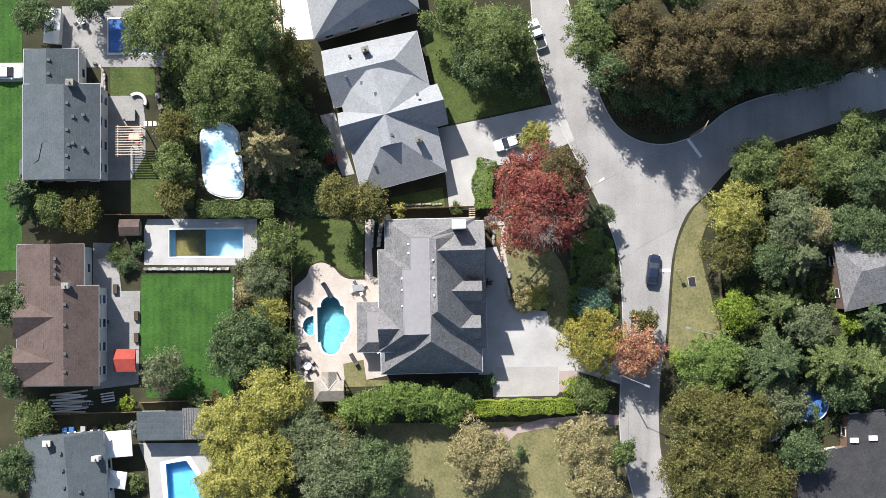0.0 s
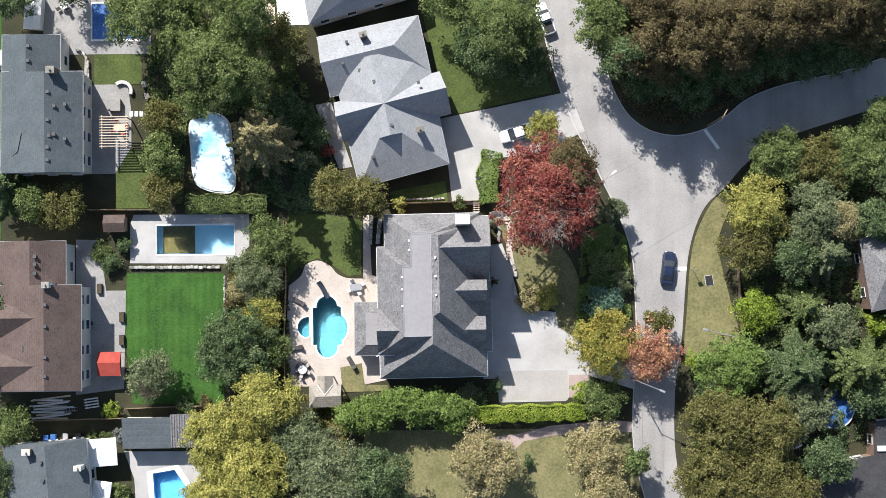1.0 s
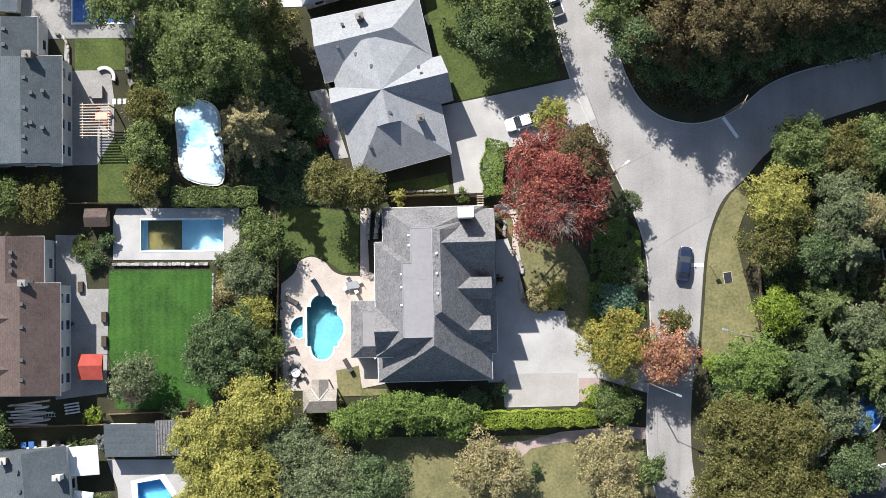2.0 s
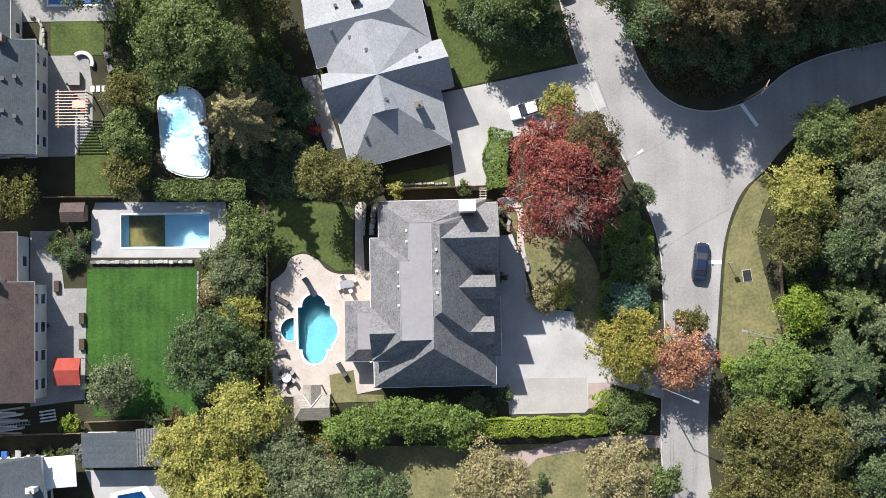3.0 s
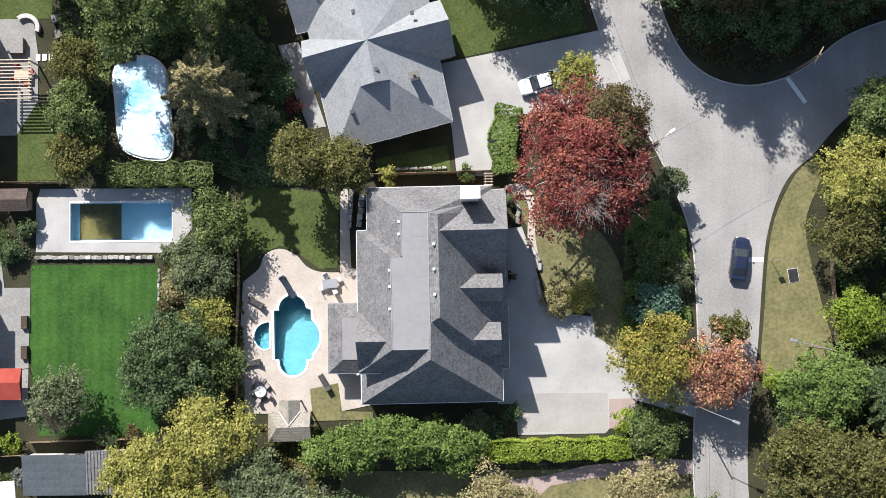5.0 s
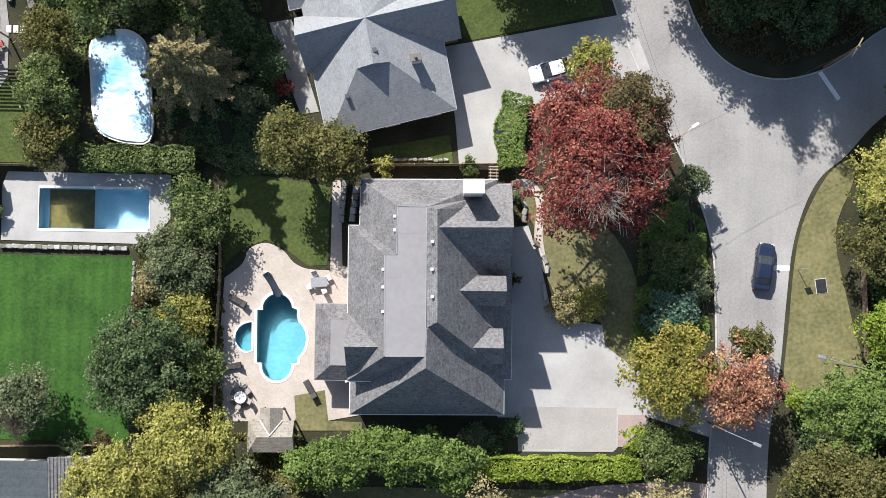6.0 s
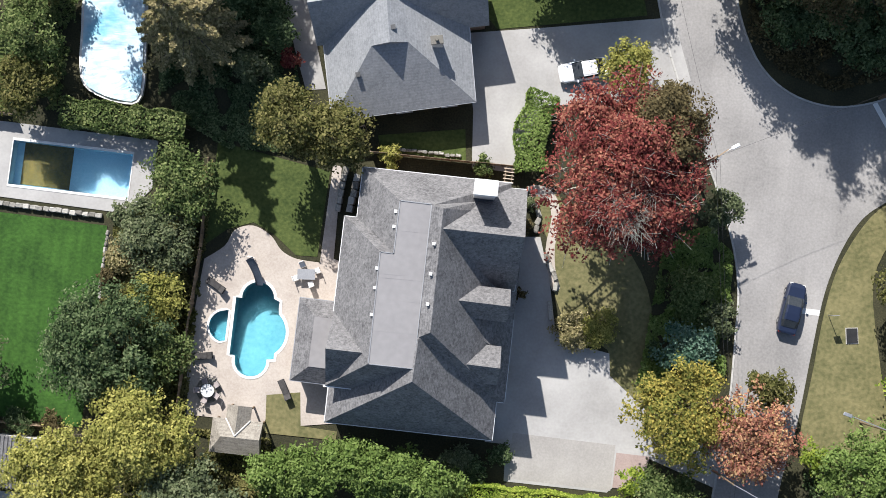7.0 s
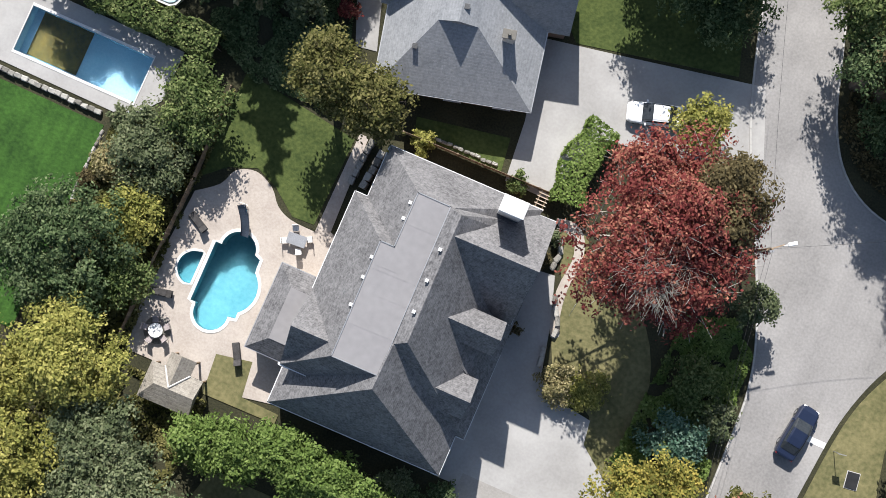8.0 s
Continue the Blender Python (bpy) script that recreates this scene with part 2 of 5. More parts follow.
def fill(outline, z, holes=(), depth=0.0):
    """A flat sheet inside the outline, with holes, and with sides of that depth."""
    bm = bmesh.new()
    rings = []
    for ring in (outline, *holes):
        vs = [bm.verts.new((x, y, z)) for x, y in ring]
        rings.append([bm.edges.new((vs[i], vs[(i + 1) % len(vs)])) for i in range(len(vs))])
    edges = [e for r in rings for e in r]
    bmesh.ops.triangle_fill(bm, use_beauty=True, use_dissolve=False, edges=edges, normal=(0, 0, 1))
    for f in bm.faces:
        if f.normal.z < 0:
            f.normal_flip()
    if depth:
        r = bmesh.ops.extrude_edge_only(bm, edges=edges)
        for v in (g for g in r["geom"] if isinstance(g, bmesh.types.BMVert)):
            v.co.z -= depth
        bmesh.ops.recalc_face_normals(bm, faces=bm.faces)
    return bm


def offset(ring, d):
    """The closed line moved outwards by d."""
    n = len(ring)
    area = sum(ring[i][0] * ring[(i + 1) % n][1] - ring[(i + 1) % n][0] * ring[i][1] for i in range(n))
    out = []
    for i in range(n):
        a, b = Vector(ring[i - 1]), Vector(ring[(i + 1) % n])
        t = b - a
        if t.length < 1e-6:
            t = Vector(ring[(i + 1) % n]) - Vector(ring[i])
        nrm = Vector((t.y, -t.x)).normalized() * (d if area > 0 else -d)
        out.append((ring[i][0] + nrm.x, ring[i][1] + nrm.y))
    return out


def rect(x0, y0, x1, y1):
    x0, x1, y0, y1 = min(x0, x1), max(x0, x1), min(y0, y1), max(y0, y1)
    return [(x0, y0), (x1, y0), (x1, y1), (x0, y1)]


def setting(name, bm, material, label, category):
    return tagged(part(name, bm, material), label, category, kind="structure")


# ---- trees ----
def leaf_mesh(name, where, out, size, material, rng, droop=0.0):
    """One small pointed spray of leaves at each place, turned roughly to look along out."""
    n = len(where)
    nrm = out + rng.normal(0, 0.42, (n, 3))
    nrm /= np.linalg.norm(nrm, axis=1)[:, None] + 1e-9
    t = np.cross(nrm, rng.normal(0, 1, (n, 3)))
    t /= np.linalg.norm(t, axis=1)[:, None] + 1e-9
    b = np.cross(nrm, t)
    s = size * rng.uniform(0.6, 1.35, (n, 1))
    v = np.empty((n, 4, 3))
    v[:, 0], v[:, 1], v[:, 2], v[:, 3] = where - t * s, where + b * s * 0.55 - nrm * s * 0.12, where + t * s, where - b * s * 0.55 - nrm * s * 0.12
    v[:, 2, 2] -= droop * s[:, 0]
    me = bpy.data.meshes.new(name)
    me.vertices.add(n * 4)
    me.vertices.foreach_set("co", v.astype(np.float32).ravel())
    me.loops.add(n * 4)
    me.loops.foreach_set("vertex_index", np.arange(n * 4, dtype=np.int32))
    me.polygons.add(n)
    me.polygons.foreach_set("loop_start", np.arange(0, n * 4, 4, dtype=np.int32))
    me.update()
    me.validate()
    me.materials.append(material)
    return me


def unit(rng, n):
    d = rng.normal(0, 1, (n, 3))
    return d / np.linalg.norm(d, axis=1)[:, None]


TREE_SEED = [0]


def tree(x, y, radius, height, material, label, name="tree", category="tree", dense=1.0, bark=None, leaf=0.15, lobes=0, bare=0.0, group="", skirt=0.0):
    """A broad tree: tapered trunk, limbs, and a crown of lobes made of leaf sprays, with gaps."""
    TREE_SEED[0] += 1
    rng = np.random.default_rng(TREE_SEED[0])
    ob = thing(name, pose(x, y, 0), label, category, group)
    low = height * (skirt or (0.30 if height > 4 else 0.06))
    mid, up = low + (height - low) * 0.42, (height - low) * 0.56
    k = lobes or int(22 + radius * 11.0)
    d = unit(rng, k)
    d[:, 2] = np.abs(d[:, 2]) * 1.1 - 0.25
    stretch = rng.uniform(0.62, 1.14, (k, 1))
    centre = np.array((0, 0, mid)) + d * np.array((radius * 0.80, radius * 0.80, up * 0.80)) * stretch
    centre[: max(2, k // 7)] *= np.array((0.45, 0.45, 1.0))
    lr = radius * rng.uniform(0.11, 0.29, k) + 0.1
    n = int(dense * 190 * radius * radius * (0.26 / leaf) ** 2 * (0.7 + 0.3 * height / (2 * radius)))
    m = max(12, n // 16)
    pick = rng.choice(k, m, p=lr ** 2 / (lr ** 2).sum())
    out = unit(rng, m)
    out[:, 2] = np.where(out[:, 2] < -0.3, -out[:, 2], out[:, 2])
    squash = np.array((1, 1, min(1.0, 0.55 + 0.35 * up / radius)))
    sprig = centre[pick] + out * squash * (lr[pick] * rng.uniform(0.5, 1.15, m) ** 0.6)[:, None]
    of = rng.integers(0, m, n)
    where = sprig[of] + rng.normal(0, min(0.26, radius * 0.10), (n, 3)) * np.array((1, 1, 0.7))
    where[:, 2] = np.maximum(where[:, 2], 0.12)
    face = out[of] * 0.9 + np.array((0, 0, 0.55))
    crown = new("crown", leaf_mesh("crown", where, face, leaf, material, rng))
    crown.parent = ob
    bm = bmesh.new()
    tr = 0.10 + 0.028 * height
    rod_into(bm, (0, 0, -0.1), (0, 0, low + 0.3), tr * 1.15, tr * 0.8, 8)
    rod_into(bm, (0, 0, low), (0, 0, mid + up * 0.35), tr * 0.8, tr * 0.25, 7)
    part("trunk", bm, bark or BARK, ob)
    bm = bmesh.new()
    for i in range(0, k, 1 if bare else 3):
        a = Vector((0, 0, low + (mid - low) * rng.uniform(0.1, 1.0)))
        b = Vector(centre[i])
        bend = (a + b) / 2 + Vector((0, 0, -0.08 * radius))
        rod_into(bm, a, bend, tr * 0.42, tr * 0.26, 5)
        rod_into(bm, bend, b, tr * 0.26, tr * 0.08, 5)
        for _ in range(2 + int(5 * bare)):
            e = b + Vector(unit(rng, 1)[0]) * float(lr[i]) * (0.8 + 0.55 * bare)
            rod_into(bm, b, e, tr * 0.10, tr * 0.03, 3)
    tagged(part("branchwork", bm, bark or BARK, ob), kind="stuff")
    if bare > 0.7:
        bm = bmesh.new()
        for _ in range(70):
            a = rng.uniform(-2.3, -0.9)
            b = Vector((math.cos(a) * radius * rng.uniform(0.1, 0.55), math.sin(a) * radius * rng.uniform(0.2, 0.7), mid + up * 0.55))
            for _ in range(5):
                e = b + Vector((rng.normal(0, 0.11), rng.normal(-0.06, 0.11), rng.uniform(0.08, 0.18))) * radius
                rod_into(bm, b, e, 0.018, 0.008, 3)
        tagged(part("bare_twigwork", bm, bark or BARK, ob, "pale leafless twigs"), kind="stuff")
    return ob


def conifer(x, y, radius, height, material, label, group="", tiers=0, dense=1.0):
    """A conifer: straight trunk, whorls of drooping branches, sprays of needles along each."""
    TREE_SEED[0] += 1
    rng = np.random.default_rng(TREE_SEED[0])
    ob = thing("conifer", pose(x, y, 0, 0, 0, rng.uniform(0, 360)), label, "tree", group)
    tr = 0.08 + 0.02 * height
    part("trunk", rod((0, 0, -0.1), (0, 0, height), tr, 0.02), BARK, ob)
    bm, where, face = bmesh.new(), [], []
    tiers = tiers or int(height * 1.1)
    for i in range(tiers):
        f = (i + 0.5) / tiers
        z, reach = height * (0.10 + 0.88 * f), radius * (1 - f) ** 0.75 + 0.15
        for j in range(int(8 - 3 * f)):
            a, r = rng.uniform(0, 2 * math.pi), reach * rng.uniform(0.72, 1.12)
            tip = Vector((math.cos(a) * r, math.sin(a) * r, z - 0.16 * r + rng.uniform(-0.2, 0.2)))
            rod_into(bm, (0, 0, z), tip, tr * 0.22, 0.015, 4)
            m = int(dense * 95 * r)
            s = rng.uniform(0.12, 1.0, m)
            side = rng.normal(0, 0.26, m) * (1.12 - s) * r * 0.55
            where.append(np.stack([math.cos(a) * r * s - math.sin(a) * side, math.sin(a) * r * s + math.cos(a) * side, z + (tip.z - z) * s - np.abs(side) * 0.35 + rng.normal(0, 0.06, m)], 1))
            face.append(np.tile((math.cos(a) * 0.3, math.sin(a) * 0.3, 1.0), (m, 1)))
    tagged(part("branchwork", bm, BARK, ob), kind="stuff")
    where = np.concatenate(where)
    where[:, 2] = np.maximum(where[:, 2], 0.1)
    crown = new("foliage", leaf_mesh("foliage", where, np.concatenate(face), 0.17, material, rng, 0.3))
    crown.parent = ob
    return ob


def hedge(points, width, height, material, label, leaf=0.14, dense=1.7, wavy=0.12):
    """A clipped hedge along a line: stems and a thick coat of leaf sprays."""
    TREE_SEED[0] += 1
    rng = np.random.default_rng(TREE_SEED[0])
    p = np.array(points, float)
    seg = np.linalg.norm(np.diff(p, axis=0), axis=1)
    total = seg.sum()
    ob = thing("hedge", pose(*points[0], 0), label, "hedge")
    n = int(dense * total * (width + 2 * height) * 2.6 / (leaf * leaf * 1.1) * 0.5)
    s = rng.uniform(0, total, n)
    i = np.minimum(np.searchsorted(np.cumsum(seg), s), len(seg) - 1)
    f = (s - np.concatenate(([0], np.cumsum(seg)))[i]) / seg[i]
    base = p[i] + (p[i + 1] - p[i]) * f[:, None]
    t = (p[i + 1] - p[i]) / seg[i][:, None]
    side = np.stack([-t[:, 1], t[:, 0]], 1)
    a = rng.uniform(-1, 1, n) * (width / 2 + height)
    on_top = np.abs(a) < width / 2
    bulge = 1 + wavy * np.sin(s * 2.1 + 1.3 * np.sin(s * 0.9)) + rng.normal(0, 0.05, n)
    across = np.where(on_top, a, np.sign(a) * width / 2) * bulge
    z = np.where(on_top, height * (1 - 0.10 * (2 * a / width) ** 2), height - (np.abs(a) - width / 2)) * (1 + (bulge - 1) * 0.6) - rng.uniform(0, 0.18, n)
    where = np.concatenate([base + side * across[:, None], np.maximum(z, 0.06)[:, None]], 1) - np.array((*points[0], 0))
    out = np.concatenate([side * np.where(on_top, 0, np.sign(a))[:, None], np.where(on_top, 1.0, 0.35)[:, None]], 1)
    leaves = new("foliage", leaf_mesh("foliage", where, out, leaf, material, rng))
    leaves.parent = ob
    bm = bmesh.new()
    for q in np.arange(0.3, total, 0.9):
        i = min(int(np.searchsorted(np.cumsum(seg), q)), len(seg) - 1)
        f = (q - (np.cumsum(seg)[i] - seg[i])) / seg[i]
        c = p[i] + (p[i + 1] - p[i]) * f - p[0]
        rod_into(bm, (c[0], c[1], -0.05), (c[0] + rng.normal(0, 0.1), c[1] + rng.normal(0, 0.1), height * 0.85), 0.05, 0.02, 5)
    tagged(part("stemwork", bm, BARK, ob), kind="stuff")
    return ob



def undergrowth(outline, count, material, label, high=1.0, leaf=0.16):
    """Low tangled plants over a bed: leaf sprays on uneven mounds."""
    TREE_SEED[0] += 1
    rng = np.random.default_rng(TREE_SEED[0])
    p = np.array(outline)
    q = rng.uniform(p.min(0), p.max(0), (count * 3, 2))
    inside = np.zeros(len(q), bool)
    for a, b in zip(p, np.roll(p, -1, 0)):
        cross = (a[1] > q[:, 1]) != (b[1] > q[:, 1])
        inside ^= cross & (q[:, 0] < (b[0] - a[0]) * (q[:, 1] - a[1]) / (b[1] - a[1] + 1e-9) + a[0])
    q = q[inside][:count]
    mound = np.array([noise.noise(Vector((x * 0.55, y * 0.55, 3.0))) for x, y in q])
    keep = mound > -0.22
    q, mound = q[keep], mound[keep]
    z = 0.1 + high * np.clip(0.35 + 1.3 * mound, 0.05, 1.3) * rng.uniform(0.6, 1.0, len(q))
    ob = new("undergrowth", leaf_mesh("undergrowth", np.column_stack([q, z]), np.tile((0, 0, 1.0), (len(q), 1)), leaf, material, rng))
    return tagged(ob, label, "plants", kind="stuff")

# ---- ground, roads and paving ----
POOL_A = [(0.5, 15.6), (1.05, 15.6)] + arc(2.47, 15.75, 1.45, 176, 4) + [(4.45, 15.65), (4.45, 15.0)] + arc(3.05, 12.75, 2.3, 50, -50) + [(4.55, 10.45), (3.9, 10.35)] + arc(2.5, 10.1, 1.44, 5, -185) + [(1.0, 10.4), (0.55, 10.4)]
POOL_SPA = [(-0.02, 11.6), (-0.02, 14.35), (-0.25, 14.35)] + arc(-0.2, 12.88, 1.42, 98, 258, 16)
POOL_B = rect(-21.3, 23.3, -10.4, 27.3)
POOL_C = [(-21.9, -7.2), (-18.9, -6.7), (-14.3, -13.4), (-21.4, -14.5)]
POOL_D = rect(-30.3, 53.7, -23.3, 58.8)
POOL_E = spline([(-16.4, 41.4), (-15.2, 42.6), (-12.9, 42.9), (-11.2, 41.6), (-10.8, 38.7), (-10.4, 32.8), (-12.1, 32.0), (-15.0, 32.8), (-15.9, 34.5), (-16.2, 37.9)], 4, True)
setting("ground", fill(rect(-900, -900, 900, 900), 0.0, [offset(POOL_A, 0.2), offset(POOL_SPA, 0.2), offset(POOL_B, 0.2), offset(POOL_C, 0.2), offset(POOL_D, 0.2)]), GRASS, "rough dark grass and garden soil between the houses", "ground")

ROAD_W = spline([(32.1, 73.9), (32.7, 61.1), (33.3, 54.3), (35.3, 46.7), (37.5, 40.7), (40.8, 34.0), (43.9, 27.2), (45.3, 22.2), (45.6, 17.1), (45.7, 10.5), (45.2, 3.8), (45.1, -4.5), (46.9, -12.8), (49.9, -22.7)], 5)
ROAD_E = spline([(56.1, -22.8), (52.6, -12.9), (50.9, -5.4), (51.0, 3.7), (52.0, 10.4), (52.6, 17.1), (53.2, 22.5), (54.4, 26.7), (56.0, 29.6), (58.4, 31.7), (61.8, 35.4), (66.9, 38.6), (75.4, 41.4), (84.7, 44.1), (100.8, 47.7)], 5)
ROAD_N = spline([(101.0, 55.8), (84.9, 51.1), (75.5, 48.0), (67.1, 46.2), (62.0, 44.3), (58.6, 41.7), (55.6, 40.0), (51.8, 39.2), (48.0, 40.0), (45.1, 42.2), (43.1, 45.7), (41.7, 50.0), (39.6, 56.8), (37.8, 62.8), (36.7, 73.9)], 5)
setting("road", fill(ROAD_W + ROAD_E + ROAD_N, 0.03, (), 0.1), ASPHALT, "worn light grey asphalt road with a side street joining it", "road")


def kerb(line, label):
    bm = bmesh.new()
    pts = [Vector((*p, 0)) for p in line]
    for a, b in zip(pts, pts[1:]):
        d = b - a
        box_into(bm, (a.x + b.x) / 2, (a.y + b.y) / 2, 0, d.length + 0.05, 0.16, 0.13, math.degrees(math.atan2(d.y, d.x)))
    return tagged(part("kerb", bm, KERB), label, "kerb", kind="structure")


kerb(ROAD_W, "pale concrete kerb along the road")
kerb(ROAD_N, "pale concrete kerb curving round the wooded corner")
for ax, ay, bx, by, w in ((49.5, 20.5, 52.9, 20.5, 0.5), (55.8, 40.0, 57.7, 37.3, 0.45)):
    tagged(part("stop_line", box((ax + bx) / 2, (ay + by) / 2, 0.034, math.hypot(bx - ax, by - ay), w, 0.008, math.degrees(math.atan2(by - ay, bx - ax))), PAINT), "worn white painted stop line on the asphalt", "road marking", kind="structure")

VERGE = spline([(52.6, 7.1), (52.9, 15.4), (53.6, 22.5), (54.9, 26.7), (57.1, 30.3), (59.4, 31.4), (59.0, 28.7), (57.4, 23.7), (59.1, 15.3), (60.1, 10.3), (57.1, 5.3)], 4, True)
setting("verge_lawn", fill(VERGE, 0.07, (), 0.1), DRYLAWN, "dry mown grass verge beside the road", "lawn")
setting("back_lawn", fill([(-25.5, 20.7), (-11.9, 20.6), (-11.9, 2.3), (-24.7, 2.5), (-25.7, 11.2)], 0.05, (), 0.1), LAWN, "bright green striped mown back lawn", "lawn")
setting("front_lawn", fill(spline([(26.1, 27.6), (28.4, 28.2), (29.9, 24.6), (34.6, 24.4), (37.8, 19.2), (37.6, 12.6), (38.1, 10.5), (34.6, 12.7), (34.3, 14.9), (30.8, 16.3), (28.8, 19.8), (28.2, 23.2)], 4, True), 0.05, (), 0.1), DRYLAWN, "sunlit and shaded front lawn beside the driveway", "lawn")
setting("south_lawn", fill([(7.8, -1.6), (44.4, -1.6), (45.8, -19.4), (3.5, -18.9)], 0.04, (), 0.1), DRYLAWN, "yellowing lawn of the garden beyond the hedge", "lawn")
setting("neighbour_lawn", fill([(16.2, 57.3), (31.8, 53.5), (34.4, 45.5), (21.0, 42.6), (19.4, 44.2), (18.0, 49.5)], 0.05, (), 0.1), OLIVELAWN, "green lawn beside the grey hipped house", "lawn")
setting("courtyard_lawn", fill([(11.4, 31.7), (19.2, 33.2), (19.6, 30.3), (11.8, 30.4)], 0.05, (), 0.1), OLIVELAWN, "narrow lawn between house wall and fence", "lawn")
setting("pool_lawn", fill([(-2.9, 29.4), (7.5, 27.9), (7.3, 20.1), (5.4, 20.0), (3.1, 21.7), (1.2, 22.5), (-1.1, 21.6), (-3.0, 19.9)], 0.04, (), 0.1), OLIVELAWN, "shaded lawn above the pool terrace", "lawn")
setting("west_lawn", fill(rect(-30.0, 47.3, -23.3, 51.9), 0.05, (), 0.1), OLIVELAWN, "small lawn by the grey house", "lawn")
setting("pergola_lawn", fill(rect(-27.0, 29.8, -22.1, 38.0), 0.05, (), 0.1), OLIVELAWN, "narrow lawn strip in slatted shade", "lawn")
setting("far_west_lawn", fill(rect(-51.4, 21.5, -43.1, 61.8), 0.04, (), 0.1), LAWN, "front lawn of the western houses", "lawn")

setting("driveway", fill([(25.4, 24.1), (27.1, 24.3), (28.4, 20.4), (29.4, 16.2), (30.8, 15.1), (34.5, 14.6), (34.8, 12.6), (39.2, 9.3), (45.4, 8.4), (45.4, 3.7), (39.0, 5.7), (35.7, 2.2), (26.4, 2.1), (26.2, 5.4), (24.3, 5.4), (24.1, 20.3)], 0.06, (), 0.1), CONCRETE, "pale concrete driveway in front of the large house", "driveway")
setting("neighbour_driveway", fill([(18.2, 41.9), (25.0, 43.2), (36.8, 45.6), (39.0, 40.0), (32.4, 37.0), (25.9, 36.2), (24.0, 29.8), (20.2, 29.8), (19.7, 35.0)], 0.06, (), 0.1), CONCRETE, "pale concrete driveway of the grey hipped house", "driveway")
setting("garden_path", fill([(25.4, -2.6), (29.0, -2.3), (33.6, -1.2), (41.9, -0.5), (44.9, -0.8), (44.8, -2.2), (34.4, -2.5), (29.8, -3.3), (28.4, -4.5), (26.1, -3.9)], 0.06, (), 0.1), PINKPAVING, "pinkish paved path beyond the clipped hedge", "path")
TERRACE = spline([(-2.8, 18.7), (-1.1, 20.1), (-0.4, 21.6), (1.2, 22.2), (2.9, 21.5), (4.0, 20.3), (5.4, 19.7), (7.6, 19.6)], 4) + [(7.7, 28.5), (8.5, 28.5), (8.8, 20.1), (10.4, 19.6), (10.7, 5.4), (7.6, 4.8), (7.3, 7.3), (5.1, 7.2), (4.4, 4.7), (-2.6, 4.6), (-3.3, 10.4)]
setting("pool_terrace", fill(TERRACE, 0.08, [offset(POOL_A, 0.2), offset(POOL_SPA, 0.2)], 0.1), PATIO, "sandy paved terrace round the shaped pool", "terrace")
setting("north_pool_terrace", fill([(-25.0, 27.5), (-24.5, 28.9), (-8.3, 28.8), (-8.3, 24.4), (-10.4, 21.9), (-25.0, 22.1)], 0.08, [offset(POOL_B, 0.2)], 0.1), CONCRETE, "pale concrete surround of the rectangular pool", "terrace")
setting("south_pool_terrace", fill([(-25.9, -4.1), (-16.4, -4.2), (-11.4, -13.8), (-11.4, -17.1), (-23.9, -17.0), (-24.5, -7.9)], 0.08, [offset(POOL_C, 0.2)], 0.1), CONCRETE, "pale paving round the bright blue pool", "terrace")
setting("west_pool_terrace", fill(rect(-37.2, 51.6, -22.0, 60.8), 0.08, [offset(POOL_D, 0.2)], 0.1), OLDCONCRETE, "concrete surround of the covered pool", "terrace")
setting("west_patio", fill([(-31.3, 51.6), (-30.5, 47.3), (-25.3, 47.3), (-24.8, 43.5), (-24.8, 38.4), (-27.1, 34.7), (-32.2, 34.7)], 0.085, (), 0.1), OLDCONCRETE, "concrete patio behind the grey house", "patio")
setting("brown_house_patio", fill([(-32.6, 25.5), (-29.2, 25.4), (-28.4, 18.3), (-25.6, 18.3), (-25.9, 4.6), (-32.6, 3.8)], 0.08, (), 0.1), OLDCONCRETE, "concrete patio behind the brown house", "patio")
setting("side_path", fill([(1.1, 44.1), (3.3, 44.5), (4.9, 39.2), (6.2, 35.3), (4.4, 35.0), (2.9, 38.7)], 0.06, (), 0.1), CONCRETE, "pale path along the side of the grey house", "path")
setting("building_plot", fill([(-9.4, 68.3), (-5.2, 68.3), (-4.4, 55.5), (-6.1, 55.1)], 0.05, (), 0.1), WOODPALE, "bare sandy strip beside the white drive", "ground")
setting("white_drive", fill([(-5.2, 68.3), (0.8, 68.2), (0.2, 55.5), (-4.0, 55.4)], 0.06, (), 0.1), COPING, "bright pale concrete drive", "driveway")


def pool(ring, depth, level, liner, label, coping=0.3, edge=None, fall=0.0):
    ob = thing("swimming_pool", pose(0, 0, 0), label, "pool")
    part("coping", fill(offset(ring, coping), 0.12, [ring], 0.12), edge or COPING, ob, "pale coping")
    bm = bmesh.new()
    top = [bm.verts.new((x, y, 0.1)) for x, y in ring]
    south = min(y for x, y in ring)
    low = [bm.verts.new((x, y, -depth - fall * (y - south))) for x, y in ring]
    for i in range(len(ring)):
        j = (i + 1) % len(ring)
        bm.faces.new((top[i], low[i], low[j], top[j]))
    edges = [bm.edges.get((low[i], low[(i + 1) % len(ring)])) for i in range(len(ring))]
    bmesh.ops.triangle_fill(bm, use_beauty=True, edges=edges, normal=(0, 0, 1))
    part("basin", bm, liner, ob)
    w = part("water", fill(ring, level), WATER, ob, "clear blue water")
    w.visible_shadow = False
    return ob


